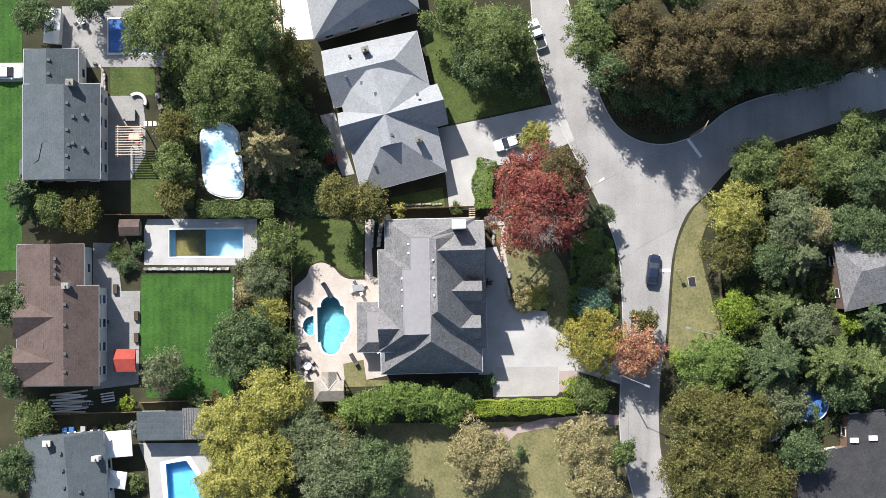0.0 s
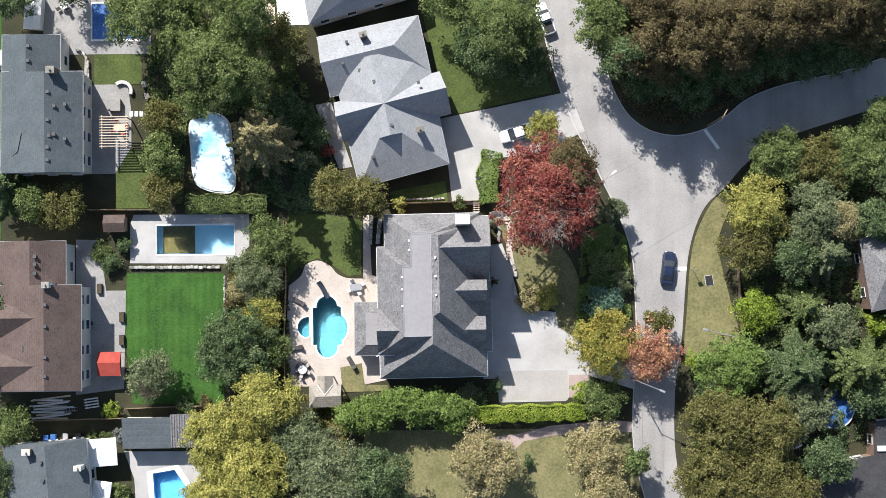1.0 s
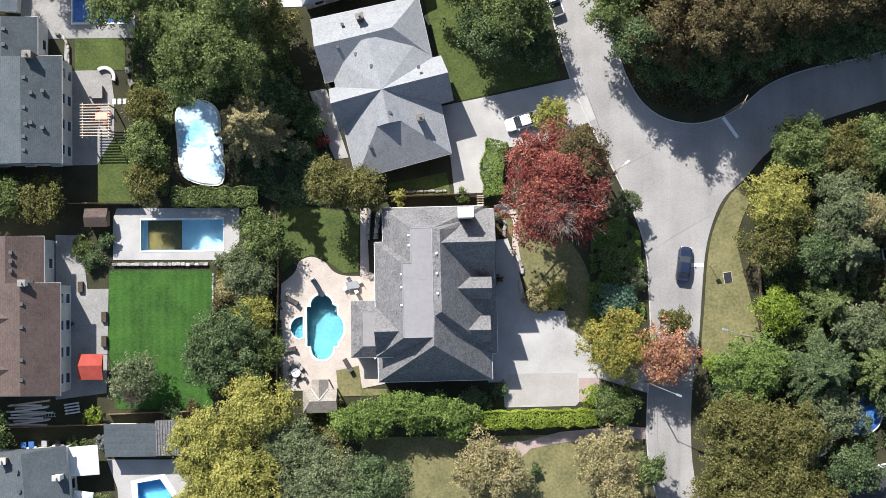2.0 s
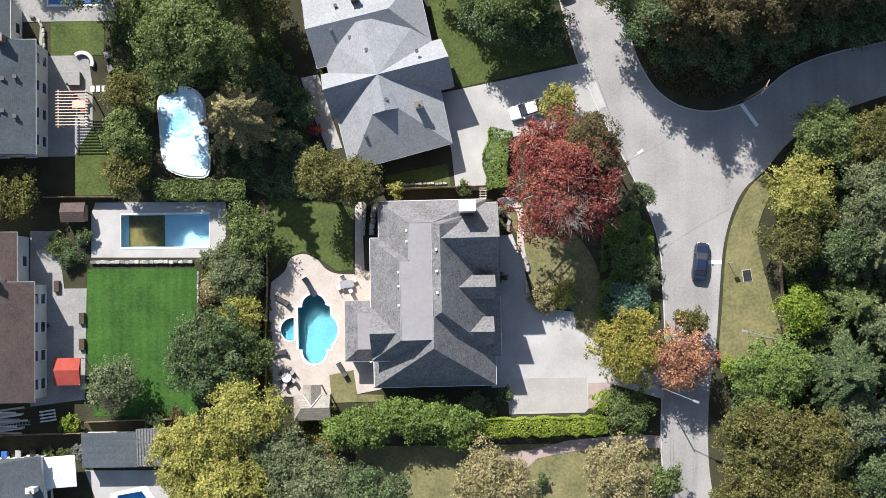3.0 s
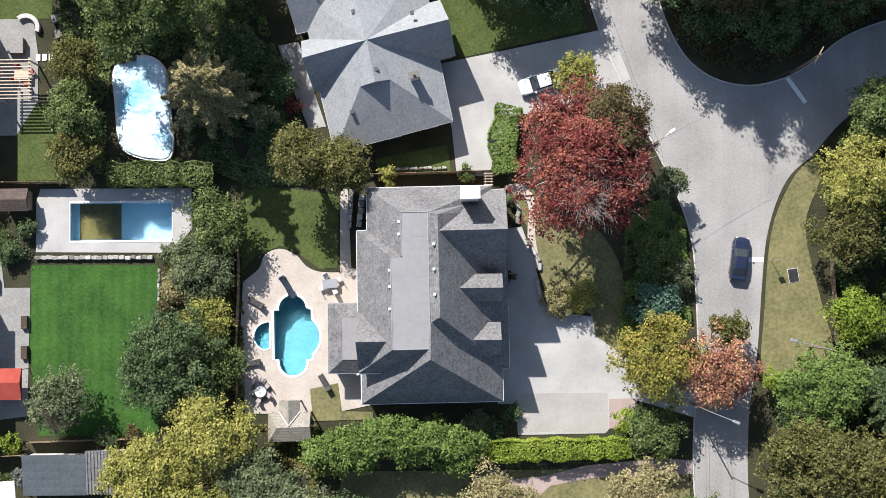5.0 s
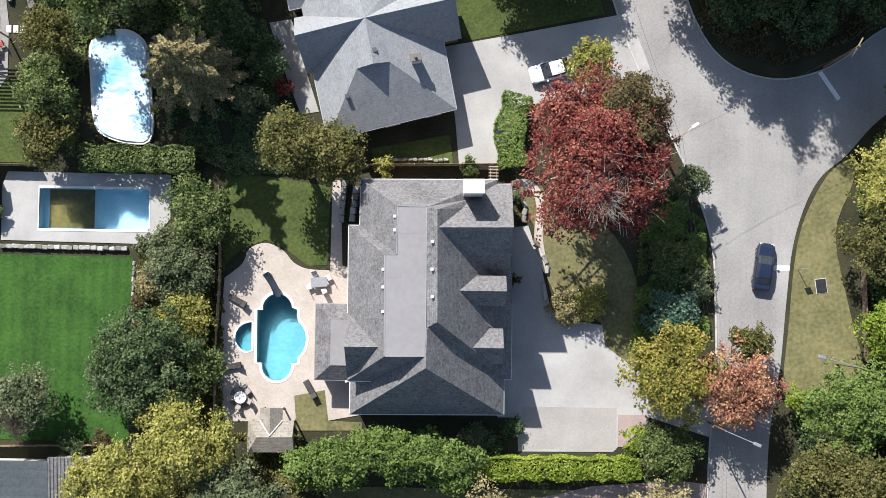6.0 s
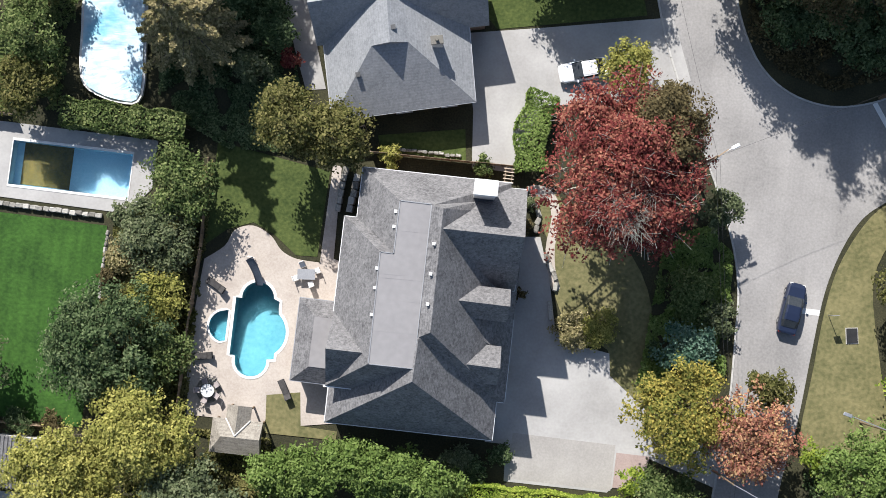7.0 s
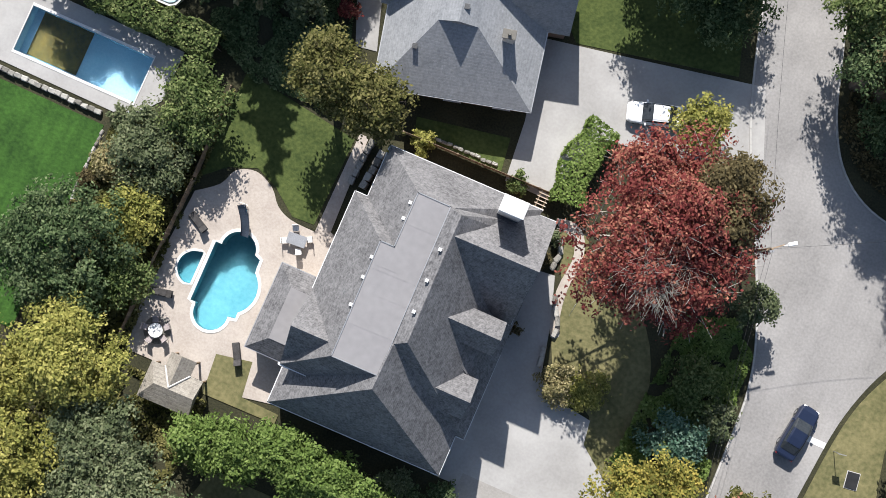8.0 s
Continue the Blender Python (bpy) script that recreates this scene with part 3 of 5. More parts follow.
POOLS = [pool(POOL_A, 1.05, -0.05, POOLTURQ, "turquoise garden pool with rounded ends and white coping", 0.27, None, 0.2),
         pool(POOL_SPA, 0.8, -0.05, POOLTURQ, "small round spa basin beside the pool", 0.2),
         pool(POOL_B, 1.5, -0.35, POOLBLUE, "rectangular pale blue pool with murky deep end", 0.25),
         pool(POOL_C, 1.4, -0.1, POOLSKY, "bright blue pool with white coping", 0.9),
         pool(POOL_D, 1.4, -0.2, POOLBLUE, "dark blue covered rectangular pool", 0.3)]


# ---- houses ----
def roof(parent, base, z0, top, material, name="roof", label="", lip=0.22):
    """A closed roof body: eaves outline at z0, ridge or deck points above."""
    return part(name, hull([(x, y, z0) for x, y in base] + [(x, y, z0 - lip) for x, y in base] + list(top)), material, parent, label)


def walls(parent, base, z1, material, name="wall", inset=0.45):
    return part(name, fill(offset(base, -inset), z1, (), z1 + 0.1), material, parent)


def gutter(parent, base, z, material=None):
    bm = bmesh.new()
    for i in range(len(base)):
        a, b = Vector(base[i]), Vector(base[(i + 1) % len(base)])
        d = b - a
        n = Vector((d.y, -d.x)).normalized() * 0.035
        c = (a + b) / 2 + n
        box_into(bm, c.x, c.y, z - 0.14, d.length + 0.07, 0.07, 0.11, math.degrees(math.atan2(d.y, d.x)))
    return part("gutter", bm, material or METAL, parent, "pale eaves gutter")


def vent(parent, x, y, z, s=0.28, material=None):
    bm = box(x, y, z - 0.3, s, s, 0.5)
    box_into(bm, x, y, z + 0.2, s * 1.35, s * 1.35, 0.08)
    return part("roof_vent", bm, material or DARKMETAL, parent)


def chimney(parent, x, y, z0, z1, sx, sy, material, turn=0, cap=None):
    c = part("chimney", box(x, y, z0, sx, sy, z1 - z0, turn), material, parent)
    bm = box(x, y, z1, sx + 0.18, sy + 0.18, 0.14, turn, 0.03)
    rod_into(bm, (x, y, z1 + 0.1), (x, y, z1 + 0.45), 0.14, 0.14, 8)
    part("chimney_cap", bm, cap or STONE, c)
    return c


HOUSE_MAIN = thing("house", pose(0, 0, 0), "large grey-shingled house with flat roof deck and east dormers", "house")
EAVE = 6.0
CORE = [(10.9, 14.2), (23.7, 14.2), (23.7, 28.25), (10.9, 28.1)]
WEST = [(9.95, 9.2), (19.5, 9.2), (19.4, 23.75), (9.85, 23.75)]
SOUTH = [(10.1, 5.88), (24.72, 6.05), (24.66, 15.5), (10.05, 15.5)]
EAST = [(17.6, 9.4), (25.4, 9.42), (25.32, 18.2), (17.6, 18.2)]
LOW_EAVE = 3.9
WING = [(17.6, 19.05), (25.0, 19.1), (25.1, 27.85), (17.5, 27.75)]
GABLE = [(9.95, 9.45), (15.0, 9.45), (15.0, 15.6), (9.95, 15.6)]
for base, z in ((CORE, EAVE), (WEST, EAVE), (SOUTH, LOW_EAVE), (EAST, LOW_EAVE), (WING, EAVE), (GABLE, EAVE)):
    walls(HOUSE_MAIN, base, z - 0.1, BRICKWALL)
# eaves gutters only along the outer edges of the joined roofs
for z, run in ((EAVE, [(10.9, 23.8), (10.9, 28.1), (23.7, 28.25)]), (EAVE, [(9.9, 15.6), (9.85, 23.75), (10.9, 23.75)]), (LOW_EAVE, [(10.05, 9.1), (10.1, 5.88), (24.72, 6.05), (24.69, 9.4)]),
               (LOW_EAVE, [(24.69, 9.4), (25.4, 9.42), (25.34, 16.6)]), (EAVE, [(24.9, 19.1), (25.0, 19.1), (25.1, 27.85), (23.7, 27.8)]), (EAVE, [(9.95, 9.15), (13.2, 9.2)])):
    bm = bmesh.new()
    for a, b in zip(run, run[1:]):
        a, b = Vector(a), Vector(b)
        box_into(bm, (a.x + b.x) / 2, (a.y + b.y) / 2, z - 0.15, (b - a).length + 0.1, 0.12, 0.12, math.degrees(math.atan2(b.y - a.y, b.x - a.x)))
    part("gutter", bm, WHITE, HOUSE_MAIN, "white eaves gutter")
DECK = [(14.6, 25.3), (17.2, 25.3), (17.35, 11.85), (13.65, 11.8), (13.5, 20.95), (14.6, 20.95)]
roof(HOUSE_MAIN, CORE, EAVE, [(14.6, 25.3, 10.8), (17.4, 25.3, 10.8), (17.4, 17.5, 10.8), (14.6, 17.5, 10.8)], SHINGLE)
roof(HOUSE_MAIN, WEST, EAVE, [(x, y, 10.78) for x, y in ((13.5, 20.95), (17.35, 20.95), (17.35, 11.85), (13.65, 11.8))], SHINGLE)
part("flat_deck", fill(DECK, 10.9, (), 0.08), MEMBRANE, HOUSE_MAIN, "plain grey membrane roof deck")
bm = bmesh.new()
for i in range(len(DECK)):
    (ax, ay), (bx, by) = DECK[i], DECK[(i + 1) % len(DECK)]
    box_into(bm, (ax + bx) / 2, (ay + by) / 2, 10.86, math.hypot(bx - ax, by - ay) + 0.07, 0.07, 0.09, math.degrees(math.atan2(by - ay, bx - ax)))
part("deck_edging", bm, METAL, HOUSE_MAIN, "thin grey metal edging")
for y, x0, x1 in ((18.95, 13.7, 17.2), (17.2, 15.0, 17.2), (22.9, 14.7, 17.1), (14.6, 13.8, 17.2), (19.25, 13.7, 15.6)):
    part("membrane_seam", box((x0 + x1) / 2, y, 10.898, x1 - x0, 0.09, 0.012, 1.5), MEMBRANE, HOUSE_MAIN)
roof(HOUSE_MAIN, SOUTH, LOW_EAVE, [(17.35, 10.8, 11.05), (17.45, 14.3, 11.05), (17.45, 15.0, 10.6)], SHINGLE)
roof(HOUSE_MAIN, [(16.6, 9.42), (25.4, 9.42), (25.32, 26.0), (24.6, 27.6), (16.6, 27.6)], LOW_EAVE, [(18.2, 25.0, 11.6), (18.35, 14.95, 11.6), (17.2, 25.25, 10.92), (17.4, 14.4, 10.92)], SHINGLE)
roof(HOUSE_MAIN, WING, EAVE, [(18.1, 23.4, 11.5), (25.05, 23.5, 11.5)], SHINGLE)
roof(HOUSE_MAIN, GABLE, EAVE, [(9.95, 12.55, 10.0), (14.6, 12.6, 10.0)], SHINGLE)
for x0, y0, x1, y1, rx, ry, rz in ((19.6, 16.4, 24.6, 19.2, 24.62, 17.78, 9.45), (20.8, 11.0, 24.45, 14.3, 24.47, 12.55, 8.05)):
    b = rect(x0, y0, x1, y1)
    roof(HOUSE_MAIN, b, rz - 1.75, [(rx, ry, rz), (x0, ry, rz)], SHINGLE, "dormer_roof")
    walls(HOUSE_MAIN, b, rz - 1.85, BRICKWALL, "dormer_wall", 0.2)
    part("dormer_window", box(x1 - 0.18, ry, rz - 3.1, 0.08, 1.3, 1.1), GLASS, HOUSE_MAIN)
SUNROOM = rect(6.58, 9.05, 9.9, 16.3)
walls(HOUSE_MAIN, SUNROOM, 2.9, WALLPALE)
gutter(HOUSE_MAIN, SUNROOM, 3.0)
roof(HOUSE_MAIN, SUNROOM, 3.0, [(x, y, 4.1) for x, y in rect(8.1, 10.45, 9.85, 14.9)], SHINGLE)
part("sunroom_deck", fill(rect(8.15, 10.5, 9.82, 14.85), 4.16, (), 0.08), MEMBRANE, HOUSE_MAIN, "grey membrane on the sunroom roof")
stack = part("chimney", box(21.4, 27.0, 6.0, 1.75, 1.1, 6.9, 1), WHITE, HOUSE_MAIN, "white-rendered chimney stack")
part("chimney_cap", box(21.4, 27.0, 12.9, 1.95, 1.3, 0.12, 1, 0.03), COPING, stack)

HOUSE_NORTH = thing("house", pose(10.9, 43.8, 0, 0, 0, 13), "pale grey hipped house with several cross gables", "house")


def north_at(*points):
    """Places of the plan, in the axes of the grey hipped house."""
    m = pose(10.9, 43.8, 0, 0, 0, 13).inverted()
    return [tuple((m @ Vector((x, y, z[0] if z else 0)))[: 2 + len(z)]) for x, y, *z in points]


BODY = north_at((7.45, 32.1), (19.8, 35.3), (18.0, 44.0), (5.1, 42.0))
NBODY = north_at((5.3, 42.0), (18.2, 45.0), (16.6, 51.5), (3.8, 48.8))
CROSS_E = north_at((11.4, 40.0), (20.2, 42.2), (18.6, 48.1), (9.7, 45.9))
CROSS_W = north_at((5.3, 38.55), (12.0, 40.1), (10.7, 45.4), (3.95, 43.9))
NORTH = north_at((3.5, 44.7), (17.4, 48.0), (15.7, 55.9), (1.7, 53.0))
for base in (BODY, NBODY, CROSS_E, CROSS_W, NORTH):
    walls(HOUSE_NORTH, base, 3.1, BRICKWALL)
for base in (BODY, NORTH):
    gutter(HOUSE_NORTH, base, 3.2)
GABLET = north_at((10.35, 38.5, 6.3), (13.45, 39.2, 6.3), (12.55, 43.4, 6.3), (9.5, 42.75, 6.3))
roof(HOUSE_NORTH, BODY, 3.2, GABLET, SHINGLE_PALE)
part("gablet_roof", hull(GABLET + north_at((11.1, 43.1, 7.3), (11.93, 38.82, 7.25))), SHINGLE_PALE, HOUSE_NORTH)
roof(HOUSE_NORTH, NBODY, 3.2, north_at((11.1, 43.1, 7.3), (9.2, 49.8, 6.25)), SHINGLE_PALE)
roof(HOUSE_NORTH, CROSS_E, 3.2, north_at((11.05, 43.1, 7.3), (19.5, 45.15, 7.15)), SHINGLE_PALE, "cross_gable_roof")
roof(HOUSE_NORTH, CROSS_W, 3.2, north_at((11.05, 43.1, 7.28), (4.5, 41.4, 7.0)), SHINGLE_PALE, "cross_gable_roof")
roof(HOUSE_NORTH, NORTH, 3.2, north_at((2.4, 48.85, 6.2), (12.4, 51.2, 6.2)), SHINGLE_PALE)
chimney(HOUSE_NORTH, 3.9, -5.2, 4.0, 6.6, 0.9, 0.6, WALLPALE)

HOUSE_FAR = thing("house", pose(0, 0, 0), "grey-roofed house with tan brick walls behind the neighbour", "house")
NB = [(-1.2, 65.5), (14.8, 68.2), (16.1, 59.0), (0.7, 54.6)]
walls(HOUSE_FAR, NB, 3.9, WALLPALE)
gutter(HOUSE_FAR, NB, 4.0)
roof(HOUSE_FAR, NB, 4.0, [(4.7, 60.0, 7.5), (12.0, 61.5, 7.5)], SHINGLE_PALE)

HOUSE_SLATE = thing("house", pose(0, 0, 0), "slate-grey gabled house with a pale east wall", "house")
SLATE_A, SLATE_B = rect(-41.1, 34.4, -30.0, 48.2), rect(-41.2, 47.4, -33.3, 53.4)
for base, z in ((SLATE_A, 5.6), (SLATE_B, 5.0)):
    walls(HOUSE_SLATE, base, z - 0.1, WALLPALE)
    gutter(HOUSE_SLATE, base, z)
roof(HOUSE_SLATE, SLATE_A, 5.6, [(-34.4, 34.2, 8.0), (-34.5, 47.8, 8.0)], SHINGLE_BLUE)
roof(HOUSE_SLATE, SLATE_B, 5.0, [(-37.3, 47.1, 7.0), (-37.3, 53.1, 7.0)], SHINGLE_BLUE)
chimney(HOUSE_SLATE, -33.5, 47.9, 4.5, 8.6, 1.0, 0.8, BRICKWALL)

HOUSE_BROWN = thing("house", pose(0, 0, 0), "brown-shingled house with west gables and vents", "house")
BROWN_A, BROWN_B = rect(-41.9, 4.8, -30.2, 19.1), rect(-42.1, 18.3, -32.5, 25.1)
for base, z in ((BROWN_A, 5.6), (BROWN_B, 5.0)):
    walls(HOUSE_BROWN, base, z - 0.1, WALLPALE)
    gutter(HOUSE_BROWN, base, z)
roof(HOUSE_BROWN, BROWN_A, 5.6, [(-34.4, 5.0, 8.2), (-34.5, 19.1, 8.2)], SHINGLE_BROWN)
roof(HOUSE_BROWN, BROWN_B, 5.0, [(-36.7, 18.2, 7.2), (-36.7, 25.1, 7.2)], SHINGLE_BROWN)
for x0, y0, x1, y1, rx, ry in ((-42.5, 11.6, -35.8, 17.6, -41.8, 14.7), (-42.5, 4.8, -35.8, 10.3, -41.8, 8.3)):
    roof(HOUSE_BROWN, rect(x0, y0, x1, y1), 5.6, [(rx, ry, 7.7), (x1, ry, 7.7)], SHINGLE_BROWN, "gable_roof")
    walls(HOUSE_BROWN, rect(x0, y0, x1, y1), 5.5, WALLPALE, "gable_wall")

HOUSE_SOUTH = thing("house", pose(0, 0, 0), "grey-shingled house at the edge of the southern garden", "house")
SOUTH_A = [(-41.3, -2.6), (-29.9, -1.7), (-28.8, -15.2), (-39.8, -16.3)]
walls(HOUSE_SOUTH, SOUTH_A, 4.4, WALLPALE)
gutter(HOUSE_SOUTH, SOUTH_A, 4.5)
roof(HOUSE_SOUTH, SOUTH_A, 4.5, [(-34.9, -2.4, 6.6), (-33.9, -14.8, 6.6)], SHINGLE_BLUE)

HOUSE_EAST = thing("house", pose(0, 0, 0), "grey house half hidden by conifers", "house")
EAST_A = [(75.6, 24.2), (85.9, 26.9), (89.0, 16.7), (77.1, 14.2)]
walls(HOUSE_EAST, EAST_A, 4.4, BRICKWALL)
gutter(HOUSE_EAST, EAST_A, 4.5)
roof(HOUSE_EAST, EAST_A, 4.5, [(78.9, 20.0, 6.6), (86.6, 21.6, 6.6)], SHINGLE)

HOUSE_DARK = thing("house", pose(0, 0, 0), "dark flat-roofed house in tree shade", "house")
DARK_A = [(69.4, -6.7), (77.2, -5.2), (77.3, -0.7), (88.8, 0.4), (88.3, -19.0), (70.4, -18.8)]
walls(HOUSE_DARK, DARK_A, 3.9, BRICKWALL)
part("flat_roof", fill(DARK_A, 4.15, (), 0.25), SHINGLE_DARK, HOUSE_DARK)

shed = thing("shed", pose(0, 0, 0), "long low shed with grey shingles and tiled end", "shed")
A = rect(-25.4, -3.4, -18.8, 0.8)
B = rect(-18.8, -3.3, -12.5, 1.2)
for base, m in ((A, SHINGLE_BLUE), (B, SHINGLE)):
    walls(shed, base, 2.7, WALLPALE, "wall", 0.2)
    part("roof", hull([(x, y, 2.75 if y < base[0][1] + 1 else 3.3) for x, y in base] + [(x, y, 2.6) for x, y in base]), m, shed)
for k in range(18):
    x = B[0][0] + 0.2 + k * (B[1][0] - B[0][0] - 0.4) / 17
    part("tile_rib", rod((x, B[0][1] - 0.05, 2.78), (x, B[2][1] + 0.05, 3.32), 0.07, sides=6), SHINGLE, shed)

# ---- trees and hedges ----
tree(-16.9, 55.8, 6.8, 14, GREEN, "large green broadleaf tree shading the back gardens")
tree(-10.6, 47.2, 6.5, 18, GREEN, "spreading green broadleaf tree beside the covered pool")
tree(-6.9, 54.6, 5.2, 20, GREEN, "tall green tree beside the sandy plot")
tree(-23.5, 55.2, 3.8, 10, GREEN, "green tree overhanging the covered pool")
tree(-2.9, 52.0, 3.6, 8, OLIVE, "olive-brown tree beside the grey house")
tree(-19.4, 41.9, 2.8, 6.2, OLIVE, "slim olive-green tree in the garden row")
tree(-19.3, 36.6, 3.0, 8, GREEN, "slim green tree in the garden row")
tree(-19.6, 32.1, 2.9, 7, OLIVE, "slim olive tree at the end of the row")
tree(-0.5, 36.0, 1.7, 4, GREY, "small round grey-green garden tree", "shrub", "shrub")
tree(2.8, 37.5, 1.1, 2.5, RED, "small dark red garden shrub", "shrub", "shrub")
# These two low dark trees fill an area of deep shade; none stands out there.
tree(1.1, 40.0, 2.3, 4.2, DEEP, "low dark green filler tree in the deep garden shade")
tree(-3.4, 43.0, 3.2, 5, DEEP, "dark filler tree in the deep shade between gardens")
tree(4.3, 31.2, 3.4, 11.5, OLIVE, "olive-gold rounded tree by the fence")
tree(8.3, 30.4, 3.2, 11, OLIVE, "olive-yellow rounded tree by the fence")
tree(-33.6, 30.1, 3.6, 6, OLIVE, "olive tree behind the grey house")
tree(-37.5, 30.5, 3.1, 6, GREEN, "green tree behind the grey house")
tree(-4.7, 25.0, 3.6, 6, GREEN, "green tree beside the rectangular pool")
tree(-6.5, 20.2, 3.6, 5, GREY, "grey-green tree along the garden fence")
tree(-5.9, 14.4, 2.9, 4.6, YELLOW, "yellow-green shrub tree along the fence")
tree(-4.9, 10.4, 2.9, 4.5, GREEN, "green tree along the pool fence")
tree(-9.5, 10.3, 5.6, 8, DEEP, "dark green feathery tree on the lawn")
tree(-21.3, 6.3, 3.9, 6, GREY, "sparse grey-brown tree at the lawn edge", dense=0.6, bare=1.0)
tree(-9.4, 18.1, 2.1, 2.5, BUFF, "brownish garden shrubs beside the lawn", "shrub", "shrub")
tree(-27.5, 1.8, 1.4, 2, LIME, "low light green shrub in the garden", "shrub", "shrub")
tree(-5.5, 2.8, 4.9, 10, YELLOW, "large yellowing tree in the garden")
tree(-11.9, -1.1, 4.9, 10, YELLOW, "large yellowing tree by the shed")
tree(-8.3, -7.1, 6.3, 11, YELLOW, "broad yellow autumn tree in the garden")
tree(-0.4, -2.5, 4.6, 9, GREY, "grey-green tree beside the yellow trees")
tree(3.3, -7.6, 5.9, 11, GREY, "tall grey-green tree in the south garden")
tree(9.3, -7.3, 5.0, 10, DEEP, "dark green tree in the south garden")
tree(-13.4, -9.6, 3.2, 9, YELLOW, "yellowing tree beside the blue pool")
tree(23.8, -5.7, 5.2, 8, BUFF, "pale yellow birch on the south lawn", bark=BARKPALE, bare=0.5)
tree(38.8, -4.2, 4.4, 8, BUFF, "buff autumn tree by the path")
tree(40.4, -9.5, 4.2, 8, BUFF, "buff autumn tree by the road")
tree(44.6, -5.6, 2.2, 7, GREEN, "slim green tree beside the road")
tree(40.4, 2.5, 3.1, 5, GREEN, "green shrub tree at the hedge end")
tree(37.8, 3.4, 1.7, 3, LIME, "light green shrub by the driveway", "shrub", "shrub")
tree(33.0, 29.9, 7.8, 14.5, RED, "large red autumn maple by the road", dense=1.1, skirt=0.42, bark=BARKPALE, bare=0.8)
tree(35.6, 33.8, 4.0, 15.2, RUST, "brown-olive half of the autumn crown")
tree(32.7, 40.0, 2.3, 5, YELLOW, "yellow small tree by the parked car")
tree(42.5, 28.3, 1.9, 5, GREY, "grey-green shrub by the kerb")
tree(40.5, 10.5, 4.8, 8.5, GOLD, "golden-green autumn tree by the driveway")
tree(46.6, 9.4, 4.6, 8, ORANGE, "orange-red autumn tree over the road", dense=0.62, bare=0.3)
tree(48.2, 13.0, 2.0, 6, OLIVE, "olive leafy tree over the road")
tree(40.9, 16.2, 2.6, 3.6, BLUEGREEN, "blue-green shrub by the kerb", "shrub", "shrub")
tree(40.8, 20.7, 2.8, 3, GREEN, "dark green shrubs in the front garden", "shrub", "shrub")
tree(43.7, 18.8, 1.7, 2.5, GREY, "dark shrub along the kerb", "shrub", "shrub")
tree(40.0, 21.8, 1.0, 2, BUFF, "pale tufted shrub in the garden", "shrub", "shrub")
tree(40.9, 54.2, 4.7, 13, GREEN, "tall green tree beside the road corner")
tree(49.8, 54.8, 2.2, 9, SILVER, "silver-leaved tree in the wood")
tree(46.5, 55.0, 3.5, 21, RUST, "rusty tree in the wooded corner", skirt=0.1, dense=0.72)
tree(45.7, 48.8, 3.4, 21, RUST, "rusty tree at the wood edge", skirt=0.1, dense=0.72)
tree(51.5, 49.1, 4.7, 21, RUST, "rusty olive tree at the wood edge", skirt=0.1, dense=0.72)
tree(57.0, 51.0, 4.8, 21, RUST, "rusty olive tree in the woodland belt", skirt=0.1, dense=0.72)
tree(62.5, 52.5, 4.8, 21, RUST, "rusty olive tree in the woodland belt", skirt=0.1, dense=0.72)
tree(68.0, 53.3, 4.8, 21, RUST, "rusty olive tree in the woodland belt", skirt=0.1, dense=0.72)
tree(73.5, 54.4, 4.8, 21, RUST, "rusty olive tree in the woodland belt", skirt=0.1, dense=0.72)
tree(79.0, 55.5, 4.7, 21, RUST, "rusty olive tree in the woodland belt", skirt=0.1, dense=0.72)
tree(55.3, 48.3, 3.8, 10, DEEP, "dark tree deep in the wood")
tree(63.0, 49.5, 3.8, 10, DEEP, "dark tree deep in the wood")
tree(71.2, 50.6, 4.0, 10, DEEP, "dark tree deep in the wood")
tree(44.7, 60.0, 4.5, 17, DEEP, "dark tree behind the wooded corner")
tree(52.6, 61.6, 4.9, 17, DEEP, "dark tree behind the wooded corner")
tree(27.2, 53.7, 5.8, 12, GREEN, "broad green tree on the neighbour lawn")
tree(20.8, 57.7, 4.2, 10, GREEN, "green tree beside the grey roof")
tree(24.8, 50.7, 4.4, 10, DEEP, "dark green tree on the neighbour lawn")
tree(30.3, 49.9, 3.9, 5.5, DEEP, "shaded dark tree beside the road")
tree(64.7, 35.7, 4.2, 8, GREEN, "green tree along the side street")
tree(70.0, 34.8, 4.2, 8, OLIVE, "olive tree along the side street")
tree(74.9, 35.2, 4.4, 8, GREEN, "green tree along the side street")
tree(79.9, 40.1, 3.9, 8, GREEN, "green tree along the side street")
tree(80.6, 33.5, 4.1, 8, DEEP, "dark green tree behind the side street")
tree(61.2, 28.3, 4.7, 9, YELLOW, "yellow-green tree on the verge")
tree(60.4, 23.5, 3.9, 8, OLIVE, "olive tree on the verge")
tree(69.7, 27.9, 4.4, 9, GREY, "grey-green tree with pale crown")
tree(73.1, 26.6, 3.0, 8, BUFF, "pale buff tree crown in the garden")
tree(66.9, 21.8, 3.4, 8, DEEP, "dark tree behind the verge")
tree(61.5, 14.5, 3.1, 5, LIME, "lime green rounded tree on the verge")
tree(71.6, 12.4, 3.4, 8, GREY, "grey-green tree among conifers")
tree(78.5, 12.3, 1.7, 4, LIME, "lime yellow shrub by the house", "shrub", "shrub")
tree(57.3, 7.3, 4.9, 8, BRIGHT, "bright green tree at the verge end")
tree(53.4, 7.8, 1.4, 3, LIME, "small lime yellow shrub in the garden", "shrub", "shrub")
tree(56.0, -0.7, 5.9, 10, OLIVE, "broad olive tree over the road edge")
